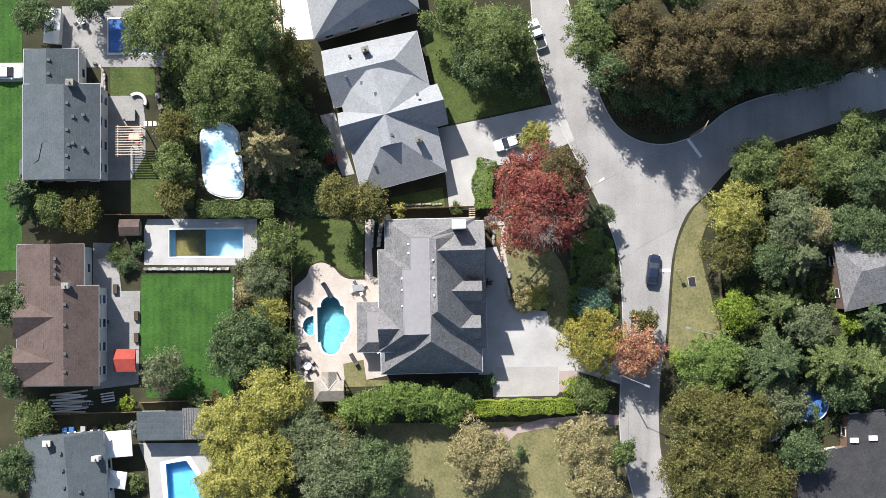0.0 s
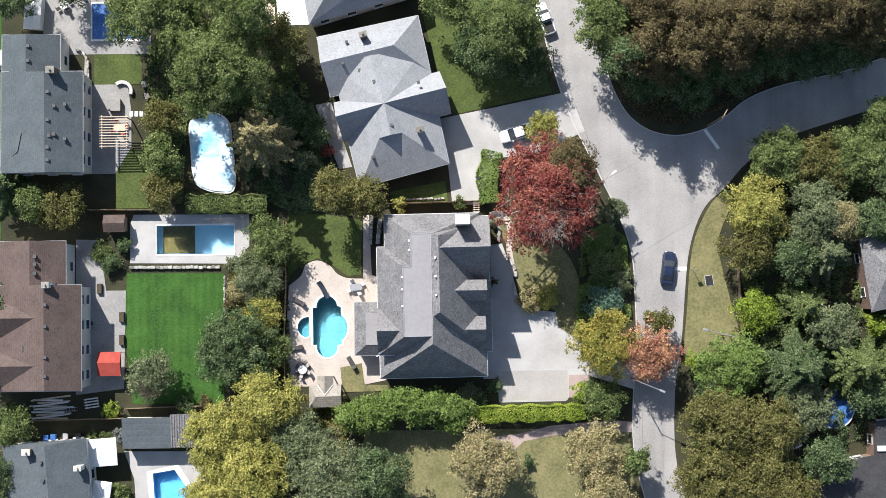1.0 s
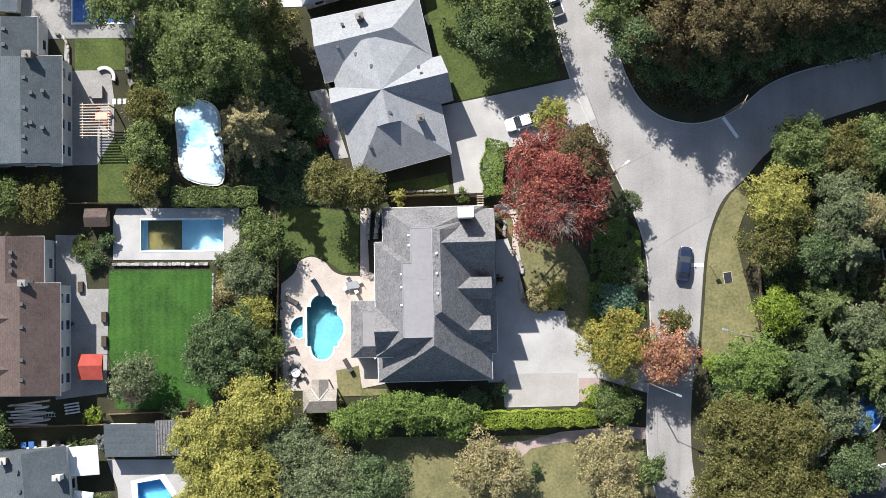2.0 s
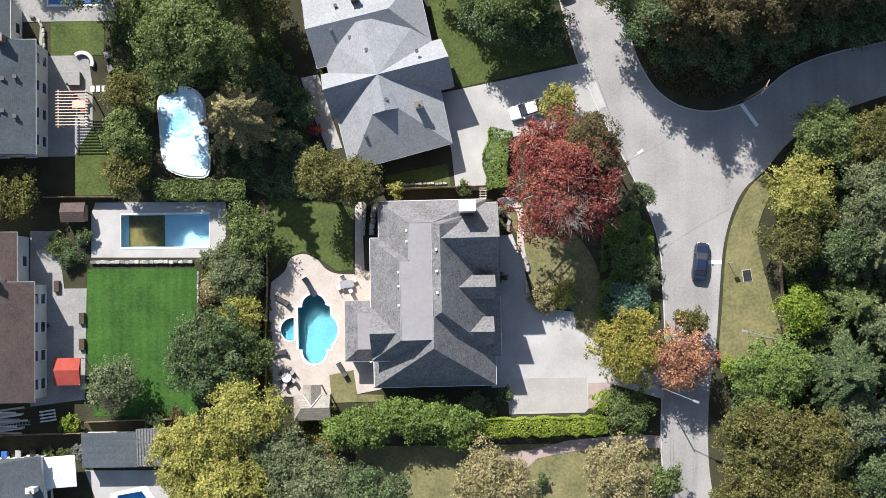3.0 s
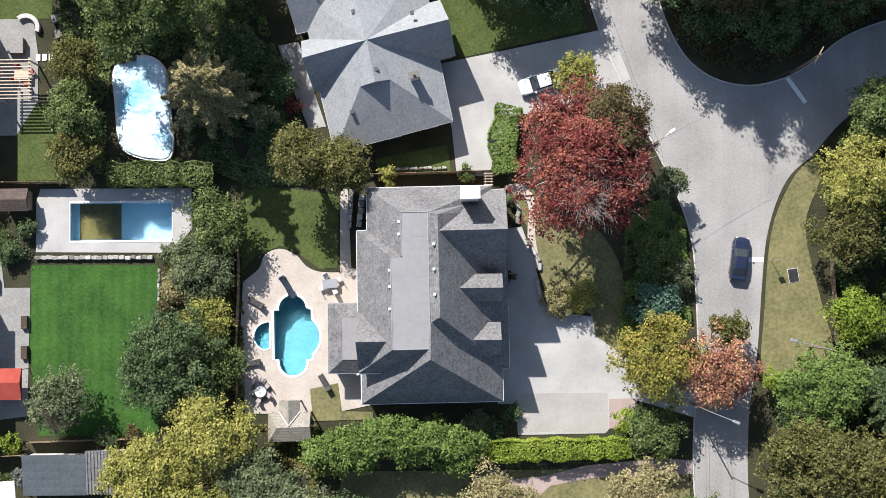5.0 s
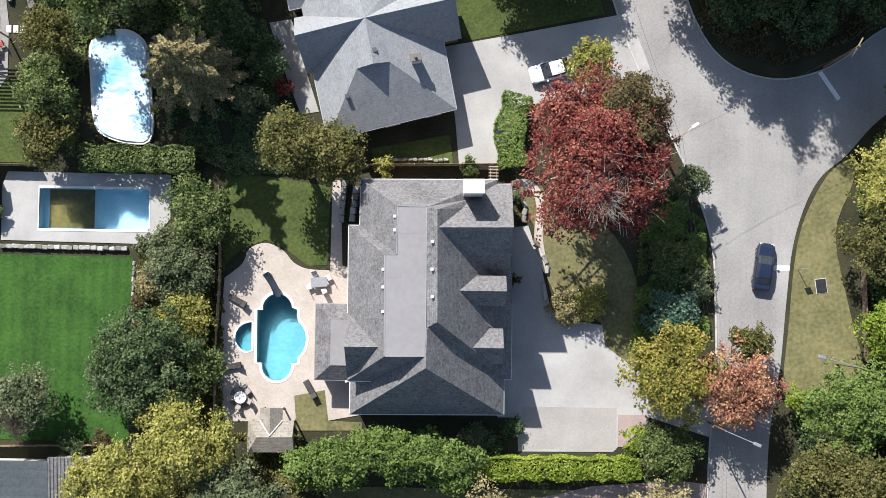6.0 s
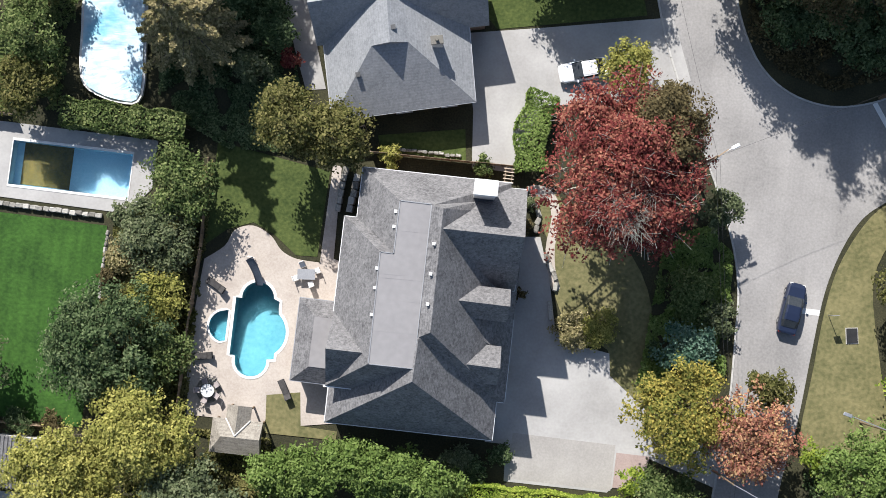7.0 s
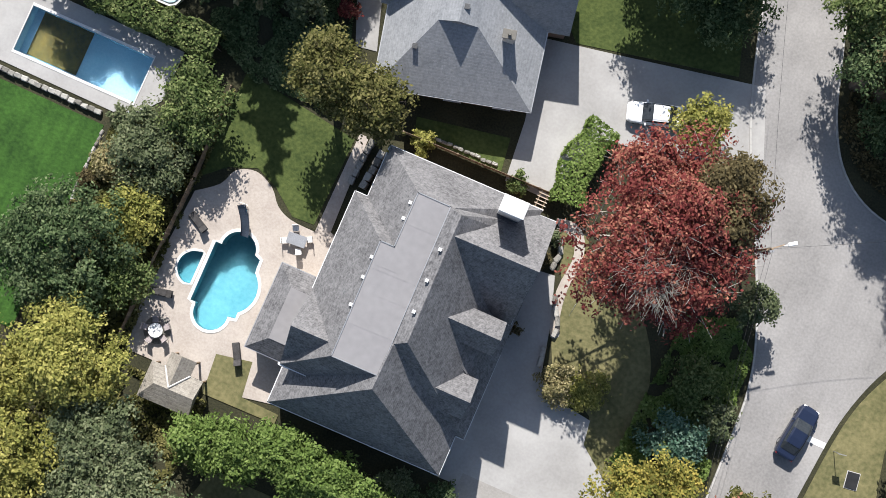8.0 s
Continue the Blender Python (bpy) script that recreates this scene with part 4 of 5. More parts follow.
tree(62.4, -1.9, 5.0, 10, OLIVE, "broad olive tree in the garden")
tree(55.1, -8.2, 6.0, 10, OLIVE, "broad olive tree by the road")
tree(63.1, -8.7, 5.5, 10, OLIVE, "broad olive-green tree in the garden")
tree(68.1, 1.5, 3.6, 8, GREY, "pale grey-green tree in the garden")
tree(77.1, 3.0, 3.4, 8, DEEP, "dark green tree by the dark roof")
tree(-39.7, 58.1, 3.4, 8, DEEP, "dark tree by the long shed")
tree(-31.7, 60.3, 3.1, 7, DEEP, "dark tree behind the covered pool")
tree(-40.1, 0.1, 3.1, 6, GREEN, "green tree between the western houses")
tree(-42.9, 16.4, 3.4, 8, DEEP, "dark tree in front of the brown house")
tree(-43.3, 6.7, 3.4, 8, DEEP, "dark tree in front of the brown house")
tree(-42.9, -7.0, 3.4, 8, DEEP, "dark tree by the southern house")
tree(50.0, 51.9, 4.0, 21, RUST, "rusty olive tree in the woodland belt", skirt=0.1, dense=0.72)
tree(54.7, 53.0, 4.4, 21, RUST, "rusty olive tree in the woodland belt", skirt=0.1, dense=0.72)
tree(59.8, 54.1, 4.4, 21, RUST, "rusty olive tree in the woodland belt", skirt=0.1, dense=0.72)
tree(65.3, 54.9, 4.4, 21, RUST, "rusty olive tree in the woodland belt", skirt=0.1, dense=0.72)
tree(70.8, 55.6, 4.4, 21, RUST, "rusty olive tree in the woodland belt", skirt=0.1, dense=0.72)
tree(76.3, 56.7, 4.4, 21, RUST, "rusty olive tree in the woodland belt", skirt=0.1, dense=0.72)
tree(83.4, 55.9, 4.8, 21, RUST, "rusty olive tree in the woodland belt", skirt=0.1, dense=0.72)
tree(83.2, 52.3, 4.5, 18, RUST, "rusty olive tree in the woodland belt", skirt=0.1, dense=0.72)
tree(76.9, 52.0, 4.1, 18, RUST, "rusty olive tree in the woodland belt", skirt=0.1, dense=0.72)
# Low dark trees added where the belt's ground is only in deep shade.
tree(50.1, 47.2, 3.4, 9, DEEP, "dark filler tree added to deepen the shade in the woodland belt", skirt=0.1)
tree(59.1, 47.2, 3.4, 9, DEEP, "dark filler tree added to deepen the shade in the woodland belt", skirt=0.1)
tree(67.3, 49.1, 3.5, 9, DEEP, "dark filler tree added to deepen the shade in the woodland belt", skirt=0.1)
tree(75.5, 51.1, 3.8, 9, DEEP, "dark filler tree added to deepen the shade in the woodland belt", skirt=0.1)
tree(82.9, 52.7, 3.8, 9, DEEP, "dark filler tree added to deepen the shade in the woodland belt", skirt=0.1)
tree(46.2, 45.9, 2.7, 7, DEEP, "dark filler tree added to deepen the shade in the woodland belt", skirt=0.1)
tree(53.6, 44.5, 2.7, 7, DEEP, "dark filler tree added to deepen the shade in the woodland belt", skirt=0.1)
tree(70.0, -5.6, 3.4, 10, DEEP, "dark tree beside the flat roof")
tree(77.4, 26.6, 3.4, 9, DEEP, "dark tree above the hidden house")
tree(82.2, 25.7, 3.4, 9, DEEP, "dark tree above the hidden house")
# Two trees added to cover sunlit wood floor and keep this corner dark.
tree(43.5, 48.7, 3.3, 15, DEEP, "dark tree added to darken the wooded road corner", skirt=0.1)
tree(43.2, 57.9, 3.7, 15, DEEP, "dark tree added to darken the road wood", skirt=0.1)
tree(6.6, 0.8, 2.7, 6.3, BRIGHT, "bright green dense hedge tree in a row", skirt=0.05, dense=1.3, group="hedge trees")
tree(9.2, 1.3, 2.7, 6.3, BRIGHT, "bright green dense hedge tree in a row", skirt=0.05, dense=1.3, group="hedge trees")
tree(11.9, 1.8, 2.7, 6.3, BRIGHT, "bright green dense hedge tree in a row", skirt=0.05, dense=1.3, group="hedge trees")
tree(14.8, 1.9, 2.7, 6.3, BRIGHT, "bright green dense hedge tree in a row", skirt=0.05, dense=1.3, group="hedge trees")
tree(17.6, 1.7, 2.7, 6.3, BRIGHT, "bright green dense hedge tree in a row", skirt=0.05, dense=1.3, group="hedge trees")
tree(20.1, 1.3, 2.7, 6.3, BRIGHT, "bright green dense hedge tree in a row", skirt=0.05, dense=1.3, group="hedge trees")
conifer(-5.6, 38.4, 5.2, 17, BUFF, "olive spruce with drooping boughs by the white pool cover")
conifer(-41.2, 32.4, 4.7, 9, DEEP, "dark green conifer behind the grey house")
conifer(71.1, 22.2, 5.2, 10, GREY, "grey-green conifer with layered boughs")
conifer(68.2, 15.3, 4.1, 9, GREEN, "green conifer with layered boughs")
conifer(66.9, 6.8, 6.4, 12, DEEP, "tall dark conifer with layered boughs")
conifer(74.6, 7.1, 6.4, 12, GREEN, "tall green conifer with layered boughs")
conifer(80.8, 5.4, 5.5, 11, GREEN, "green conifer at the garden edge")
conifer(80.9, 13.5, 3.6, 9, DEEP, "dark conifer beside the house")
hedge([(-16.7, 30.2), (-5.5, 30.1)], 2.3, 2.9, GREEN, "clipped green hedge behind the rectangular pool")
hedge([(21.3, 0.6), (28.6, 0.7), (38.2, 0.8)], 2.0, 2.4, LIME, "narrow clipped yellow-green hedge by the driveway")
hedge([(25.5, 29.9), (25.0, 33.3), (25.9, 37.1)], 2.6, 2.0, BRIGHT, "clipped green hedge beside the neighbour driveway")
undergrowth([(-11.4, 21.1), (-8.3, 23.6), (-2.9, 27.7), (-2.6, 2.7), (-8.0, 2.7), (-11.5, 7.7)], 16000, OLIVE, "tangled low shrubs and plants between lawn and terrace", 1.3)
undergrowth([(-6.1, 44.5), (0.6, 44.5), (3.9, 35.2), (7.2, 29.3), (-2.0, 28.9), (-8.7, 31.9), (-9.1, 41.2)], 20000, DEEP, "shaded garden plants under the trees", 1.0)
undergrowth([(38.0, 21.4), (38.2, 25.6), (42.4, 27.2), (44.4, 24.7), (45.0, 13.8), (37.1, 12.2), (37.6, 17.2)], 12000, BRIGHT, "mixed low planting in the front garden", 1.1)
undergrowth([(59.2, 30.4), (62.7, 36.3), (85.4, 42.8), (84.9, 25.1), (77.6, 25.2), (77.3, 13.5), (61.3, 8.6), (59.9, 20.3)], 34000, GREEN, "dense plants under the trees beyond the verge", 1.4)
undergrowth([(52.9, 6.2), (61.3, 8.6), (84.7, 13.4), (84.3, -0.8), (70.2, -5.6), (69.2, -16.3), (53.4, -16.2)], 34000, DEEP, "dense plants under the trees by the road", 1.4)
undergrowth([(-22.5, 51.5), (-17.8, 56.5), (-2.7, 56.4), (0.6, 44.5), (-9.5, 42.9), (-17.0, 42.1), (-17.5, 30.4), (-22.1, 30.4)], 24000, GREEN, "low plants under the large broadleaf trees", 1.1)
undergrowth([(43.5, 44.9), (42.8, 55.9), (85.9, 64.0), (85.6, 52.5), (67.1, 47.2), (57.7, 42.6), (51.8, 40.6), (46.8, 41.9)], 30000, RUST, "leaf litter and low plants on the wood floor", 0.8)
undergrowth([(-1.4, 3.5), (5.3, 3.4), (5.3, -2.4), (3.5, -14.0), (-13.1, -13.8), (-11.4, 1.1)], 20000, OLIVE, "low plants under the yellow trees", 1.2)

# ---- house details ----
def facade(parent, base, z0, high, sides, inset=0.45, wide=1.2, gap=3.2):
    """Windows along the wall faces of a rectangular or bent outline: frame, pane and sill."""
    ring = offset(base, -inset)
    n = len(ring)
    ccw = sum(ring[i][0] * ring[(i + 1) % n][1] - ring[(i + 1) % n][0] * ring[i][1] for i in range(n)) > 0
    for i in sides:
        a, b = Vector(ring[i]), Vector(ring[(i + 1) % n])
        d = b - a
        nrm = Vector((d.y, -d.x)).normalized() * (1 if ccw else -1)
        count = max(1, int(d.length / gap))
        turn = math.degrees(math.atan2(d.y, d.x))
        for j in range(count):
            c = a + d * ((j + 0.5) / count) + nrm * 0.03
            w = part("window", box(c.x, c.y, z0, wide + 0.16, 0.10, high + 0.16, turn), WHITE, parent)
            c2 = c + nrm * 0.045
            part("pane", box(c2.x, c2.y, z0 + 0.08, wide, 0.03, high, turn), GLASS, w)
            c3 = c + nrm * 0.10
            part("sill", box(c3.x, c3.y, z0 - 0.06, wide + 0.3, 0.18, 0.06, turn), WHITE, w)


for base, sides, z in ((CORE, (2,), 3.6), (SOUTH, (0,), 1.0), (WING, (1,), 3.6), (WEST, (3,), 3.6)):
    facade(HOUSE_MAIN, base, z, 1.4, sides)
for ax, ay in ((24.5, 10.9), (24.5, 13.7)):
    door = part("garage_door", box(EAST[1][0] - 0.42, ay, 0.06, 0.10, 2.5, 2.2), WOODPALE, HOUSE_MAIN, "pale panelled garage door")
    for k in range(4):
        part("panel", box(EAST[1][0] - 0.36, ay, 0.12 + k * 0.53, 0.04, 2.3, 0.46), WOODPALE, door)
for x, y, z in ((14.35, 24.4, 10.4), (14.35, 23.15, 10.4), (13.38, 19.6, 10.5), (13.4, 18.0, 10.5), (13.4, 15.8, 10.5), (17.77, 22.1, 11.35), (17.8, 19.65, 11.35), (17.85, 17.2, 11.35)):
    vent(HOUSE_MAIN, x, y, z, 0.19, WHITE)
for x, y in ((9.6, 8.9), (9.3, 9.6), (7.0, 9.4)):
    part("porch_post", rod((x, y, 0), (x, y, 3.0), 0.11), WHITE, HOUSE_MAIN)

for u, v, z in ((-3.2, -7.2, 5.1), (-0.6, 2.6, 6.4), (-4.2, 6.2, 5.6), (0.3, -3.8, 6.9), (-2.2, 4.8, 5.2), (5.2, 1.0, 6.6), (-3.0, 9.0, 5.0)):
    vent(HOUSE_NORTH, u, v, z, 0.3)
facade(HOUSE_NORTH, BODY, 1.0, 1.3, (0, 1))
facade(HOUSE_NORTH, NORTH, 1.0, 1.3, (1, 2, 3))
chimney(HOUSE_NORTH, -0.6, 9.3, 3.2, 6.3, 0.9, 0.6, BRICKWALL)
facade(HOUSE_FAR, NB, 1.2, 1.4, (0, 1, 2, 3))
for x, y, z in ((-37.0, 51.5, 6.8), (-37.0, 49.5, 6.8), (-34.1, 45.1, 7.7), (-33.3, 43.2, 7.4), (-32.0, 43.5, 6.9), (-34.1, 41.3, 7.7), (-33.9, 39.2, 7.6), (-33.3, 39.4, 7.4), (-32.0, 38.8, 6.9), (-34.1, 37.6, 7.7), (-34.1, 35.9, 7.7)):
    vent(HOUSE_SLATE, x, y, z, 0.34)
facade(HOUSE_SLATE, SLATE_A, 3.5, 1.3, (0, 1, 3))
facade(HOUSE_SLATE, SLATE_A, 0.9, 1.3, (0, 1, 3))
facade(HOUSE_SLATE, SLATE_B, 1.0, 1.3, (1, 2, 3))
part("porch_roof", hull([(x, y, 5.0) for x, y in rect(-41.8, 35.0, -38.7, 37.2)] + [(-38.5, 37.2, 6.7), (-37.9, 39.8, 6.9)]), SHINGLE_BLUE, HOUSE_SLATE)
for x, y, z in ((-36.0, 23.0, 7.0), (-36.0, 21.9, 7.0), (-36.0, 20.7, 7.0), (-34.3, 16.5, 8.0), (-34.3, 13.6, 8.0), (-34.3, 9.5, 8.0), (-34.3, 7.0, 8.0)):
    vent(HOUSE_BROWN, x, y, z, 0.34)
facade(HOUSE_BROWN, BROWN_A, 3.5, 1.3, (0, 1, 3))
facade(HOUSE_BROWN, BROWN_A, 0.9, 1.4, (1,))
facade(HOUSE_BROWN, BROWN_B, 1.0, 1.3, (1, 2, 3))
chimney(HOUSE_BROWN, -34.1, 19.1, 4.5, 8.6, 0.9, 0.7, WHITE)
sky_light = part("skylight", box(-37.2, 10.6, 6.95, 0.9, 1.0, 0.16), BLACKMETAL, HOUSE_BROWN)
part("pane", box(-37.2, 10.6, 7.12, 0.7, 0.8, 0.03), GLASS, sky_light)
for x, y, z in ((-35.4, -4.6, 6.5), (-35.1, -7.0, 6.5), (-34.9, -9.4, 6.5), (-32.7, -10.1, 6.0)):
    vent(HOUSE_SOUTH, x, y, z, 0.34)
chimney(HOUSE_SOUTH, -37.2, -3.2, 4.5, 7.0, 1.0, 0.7, BRICKWALL)
chimney(HOUSE_SOUTH, -30.5, -5.5, 4.5, 6.4, 0.9, 0.6, WHITE)
facade(HOUSE_SOUTH, SOUTH_A, 1.0, 1.3, (0, 1, 2, 3))
facade(HOUSE_EAST, EAST_A, 1.0, 1.3, (0, 1, 2, 3))
facade(HOUSE_DARK, DARK_A, 1.0, 1.3, (0, 1, 2, 3))
for x, y in ((78.1, -4.3), (80.8, -4.0)):
    part("roof_light", box(x, y, 4.1, 1.2, 0.7, 0.35), WHITE, HOUSE_DARK)

small = thing("shed", pose(-26.7, 27.6, 0), "small brown-roofed garden shed by the pool", "shed")
part("wall", box(0, 0, 0, 2.6, 2.0, 2.0), WOOD, small)
part("roof", hull([(-1.5, -1.2, 2.0), (1.5, -1.2, 2.0), (1.5, 1.2, 2.0), (-1.5, 1.2, 2.0), (-1.5, 0, 2.6), (1.5, 0, 2.6)]), SHINGLE_BROWN, small)
small = thing("shed", pose(-38.0, 57.4, 0, 0, 0, -4), "long pale-roofed shed beside the covered pool", "shed")
part("wall", box(0, 0, 0, 1.9, 4.6, 2.1), WALLPALE, small)
part("roof", hull([(-1.15, -2.6, 2.15), (1.15, -2.6, 2.15), (1.15, 2.6, 2.15), (-1.15, 2.6, 2.15), (0.3, -2.6, 2.7), (0.3, 2.6, 2.7)]), COPING, small)


# ---- vehicles ----
CAR_GLASS = GLASS


def car_paint(name, colour):
    m = mat(name, colour, [c * 1.12 for c in colour], 0.6, 0.3, 0.0)
    m.node_tree.nodes["Principled BSDF"].inputs["Coat Weight"].default_value = 0.6
    return m


def loft(sections):
    """Skin over cross sections (x, half width low, half width high, z low, z high)."""
    bm = bmesh.new()
    rings = []
    for x, wl, wh, z0, z1 in sections:
        zm = z0 + (z1 - z0) * 0.55
        ring = [(x, -wl, z0), (x, -wl * 1.02, zm), (x, -wh, z1 - 0.04), (x, -wh * 0.86, z1), (x, wh * 0.86, z1), (x, wh, z1 - 0.04), (x, wl * 1.02, zm), (x, wl, z0)]
        rings.append([bm.verts.new(p) for p in ring])
    for a, b in zip(rings, rings[1:]):
        for i in range(8):
            bm.faces.new((a[i], a[(i + 1) % 8], b[(i + 1) % 8], b[i]))
    bm.faces.new(rings[0])
    bm.faces.new(rings[-1])
    bmesh.ops.recalc_face_normals(bm, faces=bm.faces)
    return bm


def car(m, paint, label, pickup=False):
    """A car that looks along +x, 4.6 m long."""
    ob = thing("car", m, label, "pickup truck" if pickup else "car")
    part("body", loft([(-2.3, 0.72, 0.66, 0.45, 0.90), (-2.15, 0.86, 0.80, 0.32, 0.98), (-1.2, 0.90, 0.84, 0.28, 1.0), (0.8, 0.90, 0.84, 0.28, 0.98), (1.9, 0.86, 0.78, 0.30, 0.86), (2.22, 0.72, 0.62, 0.38, 0.74), (2.3, 0.55, 0.48, 0.45, 0.66)]), paint, ob)
    if pickup:
        part("cargo_bed", box(-1.35, 0, 0.985, 1.55, 1.35, 0.03), BLACKMETAL, ob, "dark open cargo bed")
        part("cabin_glass", loft([(-0.45, 0.76, 0.66, 0.96, 1.45), (-0.3, 0.78, 0.68, 0.96, 1.62), (0.5, 0.78, 0.68, 0.96, 1.62), (1.15, 0.74, 0.66, 0.96, 1.06)]), CAR_GLASS, ob)
        part("roof", loft([(-0.38, 0.66, 0.64, 1.56, 1.66), (0.55, 0.66, 0.62, 1.56, 1.66)]), paint, ob)
    else:
        part("cabin_glass", loft([(-1.75, 0.70, 0.62, 0.95, 1.04), (-1.15, 0.78, 0.66, 0.95, 1.38), (0.2, 0.78, 0.66, 0.95, 1.40), (1.05, 0.74, 0.66, 0.95, 1.02)]), CAR_GLASS, ob)
        part("roof", loft([(-1.1, 0.64, 0.58, 1.30, 1.43), (-0.5, 0.67, 0.62, 1.32, 1.46), (0.22, 0.66, 0.60, 1.30, 1.43)]), paint, ob)
    for y in (-0.5, 0.5):
        part("headlight", box(2.2, y * 1.1, 0.62, 0.16, 0.3, 0.1), COPING, ob)
        part("tail_light", box(-2.26, y * 1.2, 0.72, 0.1, 0.3, 0.14), RED_PLASTIC, ob)
        part("wing_mirror", box(0.75, y * 1.95, 0.95, 0.14, 0.18, 0.12), paint, ob)
    for x in (-1.35, 1.4):
        for y in (-0.80, 0.80):
            w = part("wheel", rod((x, y - 0.11, 0.33), (x, y + 0.11, 0.33), 0.33, sides=14), BLACKMETAL, ob)
            part("rim", rod((x, y - 0.118, 0.33), (x, y + 0.118, 0.33), 0.19, sides=10), METAL, w)
    return ob


RED_PLASTIC = mat("red_plastic", (0.35, 0.02, 0.02), (0.5, 0.04, 0.03), 1.0, 0.4)
CAR_WHITE, CAR_BLUE = car_paint("white_car_paint", (0.72, 0.73, 0.74)), car_paint("dark_blue_car_paint", (0.012, 0.018, 0.04))
car(pose(29.2, 39.7, 0.06, 0, 0, 197), CAR_WHITE, "white car parked on the pale concrete driveway")
car(pose(50.2, 20.6, 0.04, 0, 0, 82), CAR_BLUE, "dark blue car on the road beside the verge")
car(pose(33.5, 55.8, 0.04, 0, 0, 110), CAR_WHITE, "white pickup truck with a dark bed by the kerb", True)
car(pose(-45.1, 50.8, 0.07, 0, 0, 0), CAR_WHITE, "white car parked beside the slate-grey house")
setting("west_driveway", fill(rect(-51.5, 49.6, -42.9, 52.4), 0.06, (), 0.1), CONCRETE, "concrete driveway beside the slate-grey house", "driveway")

# ---- pool covers and water things ----
TARP = mat("white_pool_cover", (0.20, 0.47, 0.62), (0.80, 0.82, 0.83), 0.24, 0.35, 0.06, 5, spread=0.75)
BLUETARP = mat("blue_tarpaulin", (0.02, 0.06, 0.20), (0.06, 0.17, 0.42), 0.5, 0.45, 0.05, 6)
MURK = mat("murky_pool_floor", (0.035, 0.035, 0.012), (0.16, 0.12, 0.025), 0.35, 0.7, 0.0, 6)


def cover(ring, z, material, label, wrinkle=0.12):
    """A slack sheet over a pool, wrinkled, with its raised wall below."""
    ob = thing("pool_cover", pose(0, 0, 0), label, "pool cover")
    bm = fill(ring, z)
    bmesh.ops.subdivide_edges(bm, edges=bm.edges, cuts=7, use_grid_fill=True)
    bmesh.ops.triangulate(bm, faces=bm.faces)
    for v in bm.verts:
        v.co.z += wrinkle * (noise.noise(v.co * 0.7) + 0.5 * noise.noise(v.co * 2.1))
    part("sheet", bm, material, ob)
    part("rim", fill(offset(ring, 0.25), z - 0.1, [offset(ring, -0.1)], z), COPING, ob)
    return ob


cover(POOL_E, 0.55, TARP, "wrinkled white and pale blue cover over a rounded pool")
cover(offset(POOL_D, -0.15), 0.05, BLUETARP, "dark blue winter cover stretched over the pool", 0.03)
bx = sorted(p[0] for p in POOL_B)
by = sorted(p[1] for p in POOL_B)
part("deep_end", box(bx[0] + 2.9, by[0] + 2.1, -1.49, 4.5, 3.9, 0.05), MURK, POOLS[2], "murky dark brown-green deep end")
for x, y, r in ((73.0, 0.8, 2.6), (66.8, -2.4, 2.2)):
    cover(arc(x, y, r, 0, 345, 23), 0.6, BLUETARP, "blue tarpaulin over a round garden pool")
SLIDE = mat("dark_blue_plastic", (0.045, 0.055, 0.075), (0.10, 0.12, 0.15), 1.0, 0.5)
slide = thing("pool_slide", pose(2.4, 17.9, 0.08), "curved dark blue-grey water slide at the pool end", "pool slide")
bm = bmesh.new()
pts = [Vector((-0.9 + 1.0 * math.sin(k / 10 * 1.5), 1.3 - 2.3 * k / 10, 1.7 - 1.5 * (k / 10) ** 0.8)) for k in range(11)]
rows = []
for i, p in enumerate(pts):
    d = (pts[min(i + 1, 10)] - pts[max(i - 1, 0)]).normalized()
    n = Vector((-d.y, d.x, 0)).normalized()
    rows.append([bm.verts.new(p + n * w + Vector((0, 0, h))) for w, h in ((-0.34, 0.2), (-0.28, 0.02), (0, 0), (0.28, 0.02), (0.34, 0.2), (0.3, -0.06), (-0.3, -0.06))])
for a, b in zip(rows, rows[1:]):
    for k in range(7):
        bm.faces.new((a[k], a[(k + 1) % 7], b[(k + 1) % 7], b[k]))
part("chute", bm, SLIDE, slide)
for x in (-1.15, -0.65):
    part("leg", rod((x, 1.3, 0), (x, 1.3, 1.7), 0.035), METAL, slide)
for k in range(5):
    part("rung", rod((-1.15, 1.45, 0.3 + 0.3 * k), (-0.65, 1.45, 0.3 + 0.3 * k), 0.025), METAL, slide)


# ---- garden furniture ----
def lounger(m, label):
    ob = thing("sun_lounger", m, label, "sun lounger", "loungers round the pool")
    part("frame", box(0, 0, 0.28, 1.9, 0.62, 0.06, 0, 0.02), BLACKMETAL, ob)
    part("mattress", box(-0.25, 0, 0.34, 1.35, 0.56, 0.07, 0, 0.03), DARKCLOTH, ob)
    part("backrest", hull([(0.42, -0.29, 0.36), (0.42, 0.29, 0.36), (0.95, -0.29, 0.75), (0.95, 0.29, 0.75), (0.42, -0.29, 0.44), (0.42, 0.29, 0.44), (0.92, 0.29, 0.83), (0.92, -0.29, 0.83)]), DARKCLOTH, ob)
    for x in (-0.85, 0.6):
        for y in (-0.27, 0.27):
            part("leg", rod((x, y, 0), (x, y, 0.3), 0.025), BLACKMETAL, ob)
    return ob


DARKCLOTH = mat("charcoal_fabric", (0.03, 0.028, 0.028), (0.085, 0.08, 0.078), 3.0, 0.9, 0.004)
REDSEAT = mat("red_cushion", (0.28, 0.05, 0.045), (0.42, 0.10, 0.085), 2.0, 0.9, 0.01)
